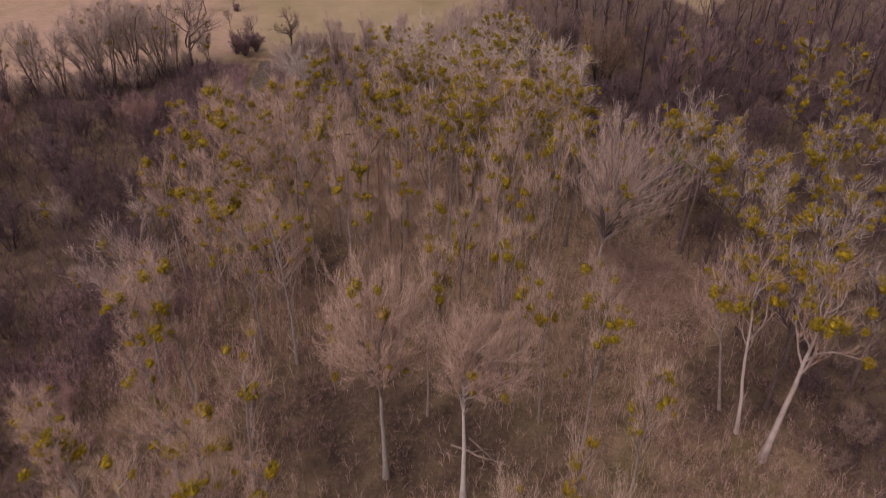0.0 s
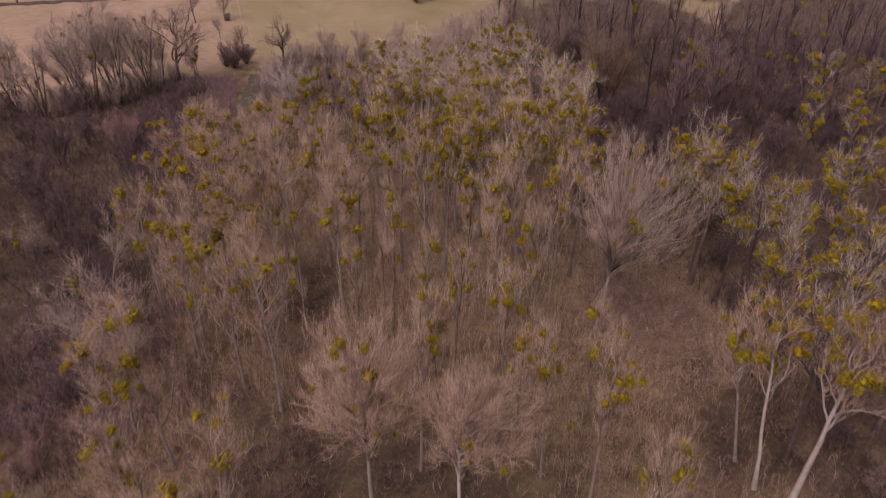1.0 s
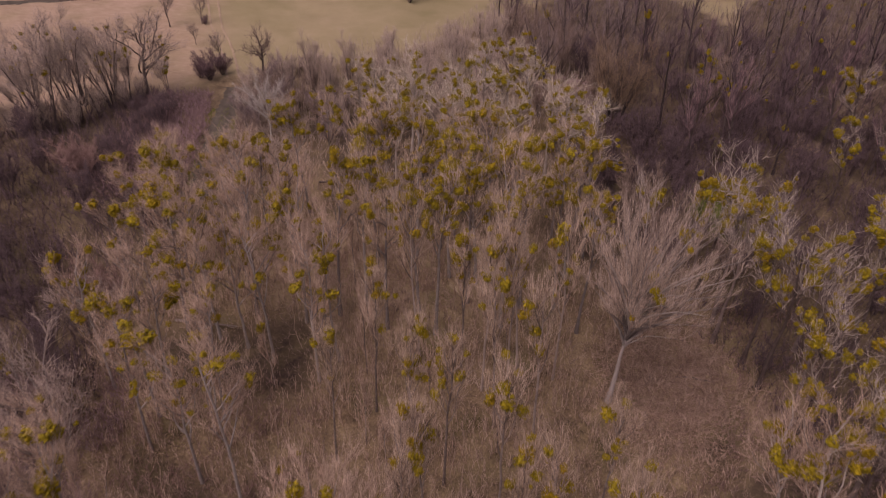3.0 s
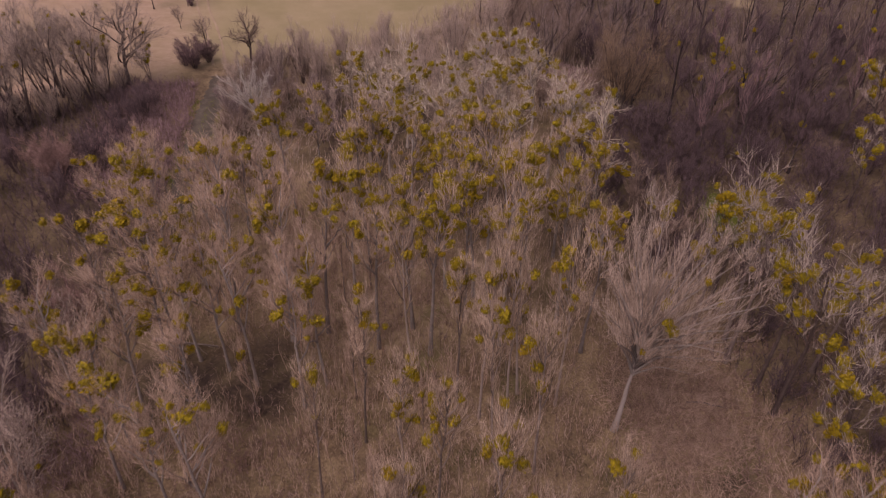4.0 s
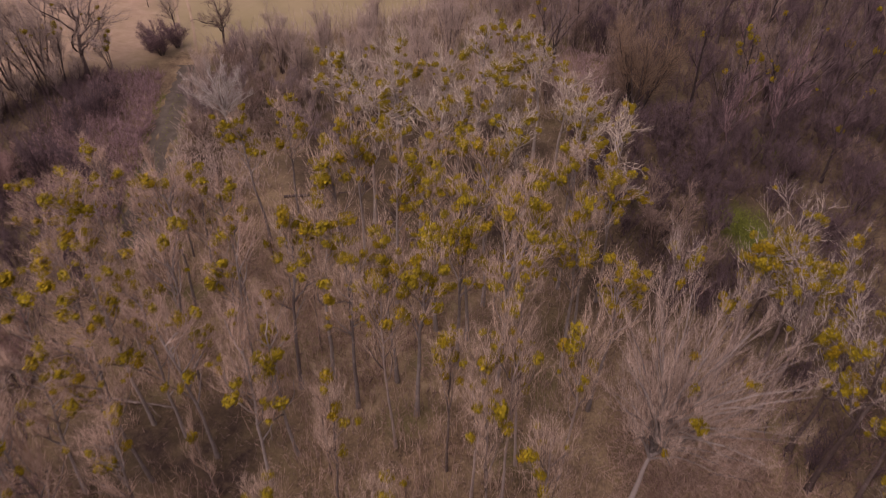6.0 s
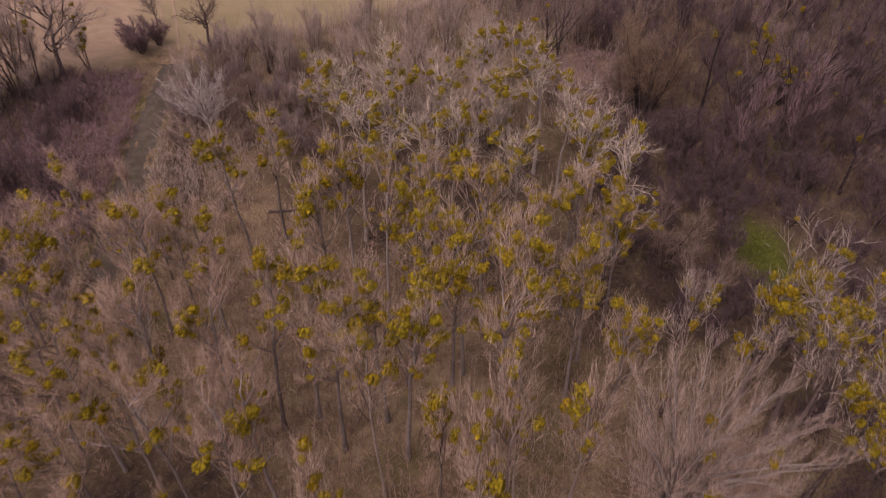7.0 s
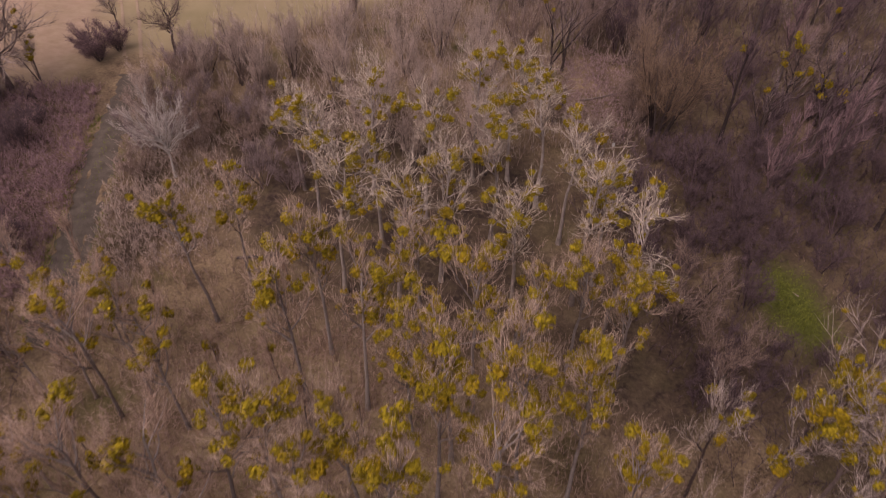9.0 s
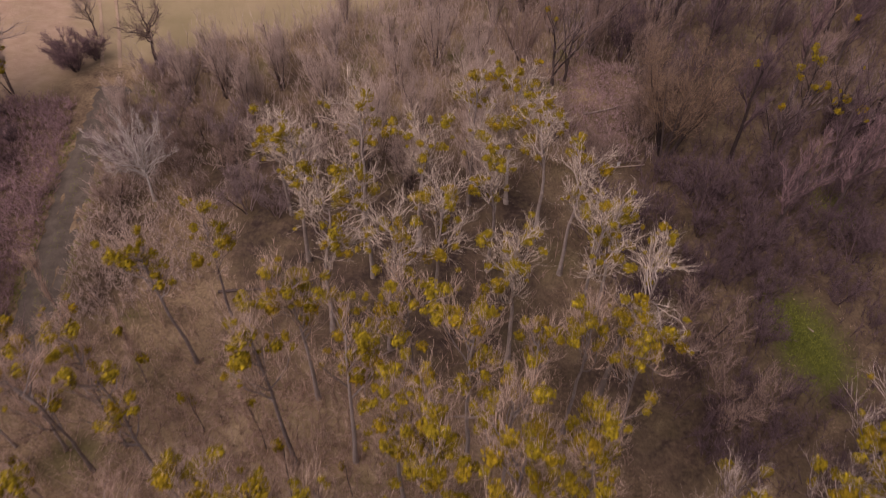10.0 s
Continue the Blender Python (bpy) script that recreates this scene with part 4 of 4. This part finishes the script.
def blades(name, pts, low, high, flat, mat, label, seed, width=0.03):
    rng = np.random.default_rng(seed)
    m = len(pts)
    base = np.stack([pts[:, 0], pts[:, 1], ground_z(pts[:, 0], pts[:, 1]) + 0.02], -1)
    h = low + (high - low) * rng.random(m)
    d = unit(np.stack([flat * rng.normal(size=m), flat * rng.normal(size=m), np.ones(m)], -1)) * h[:, None]
    P = np.stack([base, base + d], 1)
    return tagged(new(name, mesh_from(name, [cone_arrays(P, np.full((m, 2), width))], mat)), label, "grass", kind="stuff")


blades("dry_grass", strewn(60000, -30, 46, 20, 104, lambda x, y, r: (soft_noise(x, y, 7, 9) + 2.2 * r > 0.6) & (r > 1.5 * soil_shade_mask(x, y)) & (r > 2 * green_patch(x, y)) & (np.abs(x - way_x(y)) > 2.0) & (field_mask(x, y) < 0.5), 6), 0.25, 0.8, 1.0, STRAW, "matted dry straw-coloured grass on the woodland floor", 6, 0.024)
blades("dry_grass", strewn(20000, 13, 28, 53, 71, lambda x, y, r: r < open_clearing(x, y), 7), 0.5, 1.7, 2.4, STRAW_PALE, "pale flattened straw in the clearing", 7, 0.027)
blades("dry_grass", strewn(26000, -19, 9, 64, 87, lambda x, y, r: (r < np.exp(-(((x + 6) / 11) ** 2 + ((y - 76) / 9) ** 2) ** 2)) & (soft_noise(x, y, 5, 19) + 2 * r > 0.4), 14), 0.4, 1.1, 2.5, STRAW_PALE, "pale flattened straw between the poplars", 14, 0.024)
blades("green_grass", strewn(24000, 25, 40, 81, 106, lambda x, y, r: r < green_patch(x, y), 8), 0.2, 0.5, 0.7, GRASS_GREEN, "fresh green grass patch in the thicket", 8)


# ---- track ----
def ribbon(name, line, half, lift, mat, label, wave=0.15, seed=0, rut=0.0):
    """A strip along a line of points, laid on the ground."""
    pts = [Vector(p) for p in line]
    path = []
    for a, b in zip(pts, pts[1:]):
        path += [a.lerp(b, k / 8) for k in range(8)]
    path.append(pts[-1])
    rng = np.random.default_rng(seed)
    V, F, n = [], [], 9
    for i, p in enumerate(path):
        d = (path[min(i + 1, len(path) - 1)] - path[max(i - 1, 0)]).normalized()
        s = Vector((d.y, -d.x))
        for k in range(n):
            w = (k / (n - 1) * 2 - 1) * half + (rng.normal() * wave if k in (0, n - 1) else 0)
            q = p + s * w
            dip = rut * math.exp(-((abs(w) - 0.75) / 0.22) ** 2)
            V.append((q.x, q.y, gz(q.x, q.y) + lift - dip + (-0.1 if k in (0, n - 1) else 0)))
    for i in range(len(path) - 1):
        for k in range(n - 1):
            a = i * n + k
            F.append((a, a + 1, a + n + 1, a + n))
    me = mesh_from(name, [(np.array(V), np.array(F))], mat)
    return tagged(new(name, me), label, "track", kind="structure")


WAY = [(-23.6, 80), (-24.2, 86), (-24.5, 90), (-24.8, 94), (-25.2, 98), (-25.4, 102), (-25.3, 107), (-25.6, 110)]
ribbon("track", WAY, 1.3, 0.1, TRACK_EARTH, "rutted grey-brown earth track between brambles", seed=3, rut=0.1, wave=0.2)
for side in (-0.8, 0.8):
    ribbon("wheel_rut", [(x + side, y) for x, y in ((-26.4, 112.5), (-28.4, 119), (-29.8, 123), (-33, 131), (-37, 145), (-43, 165), (-52, 190))], 0.17, 0.06, RUT_STRAW, "pale wheel rut worn into the dry meadow", seed=4, wave=0.05)
ribbon("ditch_edge", [(-84, 133), (-72, 137), (-60, 139.5), (-50, 143), (-40, 148)], 1.0, 0.05, TRACK_EARTH, "dark strip under the meadow tree row", seed=5, wave=0.5)
blades("green_grass", strewn(9000, -30, -20, 80, 104, lambda x, y, r: (np.abs(np.abs(x - way_x(y)) - 1.6) < 0.15 + 0.4 * r ** 2) | ((np.abs(x - way_x(y)) < 0.3) & (r < 0.5)), 11), 0.15, 0.45, 0.7, GRASS_GREEN, "green grass verge along the track", 11)
brush("bramble_brush", strewn(5500, -40, -26, 84, 108, lambda x, y, r: (x < way_x(y) - 1.35 - 0.15 * np.clip(y - 98, 0, 20)) & (x > -34 - 4 * r), 12), 0.4, 1.6, 0.6, TWIG_PLUM, "low reddish-purple brambles beside the track", 12)

brush("bramble_brush", strewn(2600, -24, -12, 84, 104, lambda x, y, r: (x > way_x(y) + 1.5) & (x < -19 + 7 * r) & (y > 84 + 0.6 * np.abs(x + 22)), 13), 0.4, 1.9, 0.45, TWIG_HAZE, "low grey-beige brambles round the white tree", 13)
brush("bramble_brush", strewn(2600, -44, -25, 28, 58, lambda x, y, r: (x < np.interp(y, [28, 58], [-25, -26])) & (soft_noise(x, y, 8, 23) + 1.4 * r > 0.8), 15), 0.5, 2.2, 0.4, TWIG_ROSE, "reddish-brown brambles at the edge of the wood", 15)

brush("bramble_brush", strewn(7200, -26, 16, 24, 70, lambda x, y, r: r < 0.15 + 0.85 * soil_shade_mask(x, y), 16), 0.25, 1.0, 0.8, TWIG_BROWN, "low brown brambles and dead stalks on dark ground", 16, twigs=4, rad=0.012)
brush("bramble_brush", strewn(5200, -28, -8, 24, 60, lambda x, y, r: soft_noise(x, y, 7, 27) + r > 0.55, 17), 0.4, 1.7, 0.5, TWIG_ROSE, "reddish-brown brambles under the mistletoe trees", 17, twigs=5, rad=0.012)
brush("bramble_brush", strewn(4200, 17, 34, 36, 72, lambda x, y, r: (r > 2.5 * open_clearing(x, y)) & (soft_noise(x, y, 5, 29) + r > 0.5), 18), 0.3, 1.5, 0.6, TWIG_ROSE, "reddish-brown brambles round the straw clearing", 18, twigs=5, rad=0.012)

brush("bramble_brush", strewn(5600, 13, 23, 104, 120, lambda x, y, r: gap(x, y) + 0.6 * r < 1.4, 19), 0.15, 0.7, 1.2, TWIG_PINK, "low pinkish brambles in the gap behind the grove", 19, twigs=4, rad=0.014)

brush("bramble_brush", strewn(16000, -18, 24, 40, 84, lambda x, y, r: (soft_noise(x, y, 5.5, 41) > 1.15 + 0.5 * r) & (r > 0.2), 20), 0.12, 0.5, 1.0, TWIG_RUST, "low rust-brown dead brambles in scattered patches", 20, twigs=4, rad=0.016)
blades("green_grass", strewn(30000, -20, 16, 46, 90, lambda x, y, r: (soft_noise(x, y, 6, 43) > 1.2 + 0.6 * r), 21), 0.1, 0.35, 0.8, GRASS_GREEN, "small tufts of green grass between the poplars", 21, 0.02)

brush("bramble_brush", strewn(3600, -36, -22, 44, 60, lambda x, y, r: (soft_noise(x, y, 6, 63) + 1.2 * r > 0.5), 23), 0.4, 1.8, 0.5, TWIG_PLUM, "purple-pink brambles at the foot of the dark wood", 23, twigs=5, rad=0.013)

# ---- single shrubs ----
for x, y, h in ((-34.6, 98.6, 2.6), (-32.8, 100.4, 2.4), (-35.2, 101.6, 2.8), (-33.4, 96.2, 2.2), (-31.6, 102.6, 2.0)):
    plant("thicket_shrub", BUSHES[0], x, y, h, "low dark purple-brown shrub among the pink brambles", "shrub", "low shrubs beside the track", wide=1.5)
for x, y, h in ((-36.3, 86.8, 5.2), (-38.0, 88.3, 4.6), (-36.9, 89.2, 4.0)):
    plant("rose_shrub", BUSHES[3], x, y, h, "rounded leafless shrub of dusty pink twigs", "shrub", "pink shrubs of the dark wood", wide=1.2)
for x, y, h in ((-25.4, 52.0, 11.5), (-28.4, 64.6, 7.0), (-38.2, 66.2, 5.0), (-31.5, 56.0, 4.5)):
    plant("pale_shrub", PALE_BUSH, x, y, h, "pale grey bare shrub standing before the dark wood", "shrub", "pale shrubs", 3, wide=0.85)
for x, y, h in ((-22.2, 100.5, 5.5), (-22.6, 104.5, 6.0), (-13.5, 108.0, 7.5), (-15.6, 109.5, 8.5), (-18.5, 108.5, 6.5), (-11.0, 111.0, 8.0), (-20.5, 111.5, 5.0)):
    plant("hazy_bush", HAZY[1], x, y, h, "tall leafless bush of fine brown-pink twigs beside the track", "shrub", "bushes behind the grove", wide=0.8)


# ---- fallen wood ----
def fallen(name, x, y, length, turn, r, label, seed, twigs=4, wood=BARK_BROWN):
    """A broken limb or log lying on the ground, with side branches."""
    rng = np.random.default_rng(seed)
    q = np.linspace(0, 1, 7)
    P = np.stack([length * q, 0.12 * np.cumsum(rng.normal(size=7)) * q, r * 0.8 + 0.1 * rng.random(7)], -1)[None]
    R = (r * (1 - 0.6 * q))[None]
    root = new(name)
    root.matrix_world = pose(x, y, gz(x, y), 0, 0, turn)
    new("log", mesh_from("log", [tube_arrays(P, R, 8)], wood)).parent = root
    if twigs:
        S, SR = sprout(P, R, twigs, 0.35, 1.0, length * 0.32, 0.9, 0.1, 4, rng, 0.5, 0.02, 0.2)
        S[..., 2] = np.maximum(S[..., 2], 0.03)
        for i in range(len(S)):
            new("branch", mesh_from("branch", [tube_arrays(S[i:i + 1], SR[i:i + 1], 4)], wood)).parent = root
    return tagged(root, label, "log", "fallen wood")


fallen("fallen_log", -12.2, 88.7, 6.0, 6, 0.12, "long dark fallen log lying behind the poplars", 1, 2, BARK_DARK)
fallen("fallen_branch", 0.6, 40.6, 4.5, -25, 0.09, "pale broken branches lying beside the trunk", 2, 7, DEAD_WOOD)
fallen("fallen_branch", 2.0, 41.2, 4.2, -50, 0.08, "pale broken branches lying beside the trunk", 3, 7, DEAD_WOOD)
fallen("fallen_branch", 1.6, 39.2, 3.6, 160, 0.07, "pale broken branches lying beside the trunk", 4, 6, DEAD_WOOD)
fallen("fallen_log", -21.4, 66.4, 5.5, -8, 0.14, "pale fallen trunk lying under mistletoe trees", 5, 5)
fallen("fallen_log", -3.0, 83.0, 4.0, 20, 0.10, "arched fallen limb on the straw", 6, 3)
fallen("fallen_branch", 30.9, 88.4, 2.6, 130, 0.06, "pale dead branch beside the green grass", 7, 3, DEAD_WOOD)
fallen("fallen_branch", 20.3, 62.6, 2.6, 10, 0.08, "dark rotten branch on flattened straw", 8, 6)
fallen("fallen_log", 16.0, 110.5, 5.0, 20, 0.10, "thin bare log lying in the gap behind the grove", 9, 2)


# ---- small board on a rail, behind the grove ----
def box_mesh(name, sx, sy, sz, mat, bevel=0.01):
    bm = bmesh.new()
    bmesh.ops.create_cube(bm, size=1.0, matrix=Matrix.Diagonal((sx, sy, sz, 1)))
    bmesh.ops.bevel(bm, geom=bm.edges[:], offset=bevel, segments=1, affect="EDGES")
    me = bpy.data.meshes.new(name)
    bm.to_mesh(me)
    bm.free()
    me.materials.append(mat)
    return me


BOARD_GREY = material("board_grey", (0.42, 0.42, 0.42), (0.66, 0.66, 0.65), scale=2.0, fine=20, per="object", spread=0.05)
rail_fence = new("rail_fence")
rail_fence.matrix_world = pose(18.6, 103.4, gz(18.6, 103.4), 0, 0, 8)
for px in (-1.3, 1.5):
    ob = new("post", box_mesh("post", 0.11, 0.11, 1.5, DEAD_WOOD, 0.02))
    ob.parent, ob.location = rail_fence, (px, 0, 0.72)
for pz, tilt in ((1.25, 1.5), (0.7, -1.0)):
    ob = new("rail", box_mesh("rail", 3.4, 0.07, 0.09, DEAD_WOOD, 0.015))
    ob.parent, ob.location, ob.rotation_euler = rail_fence, (0.1, -0.09, pz), (0, radians(tilt), 0)
ob = new("board", box_mesh("board", 0.26, 0.03, 0.42, BOARD_GREY, 0.006))
ob.parent, ob.location = rail_fence, (-0.55, -0.16, 1.08)
ob["label"] = "small weathered grey-white board"
tagged(rail_fence, "short weathered wooden rail with a grey-white board in the thicket", "fence")
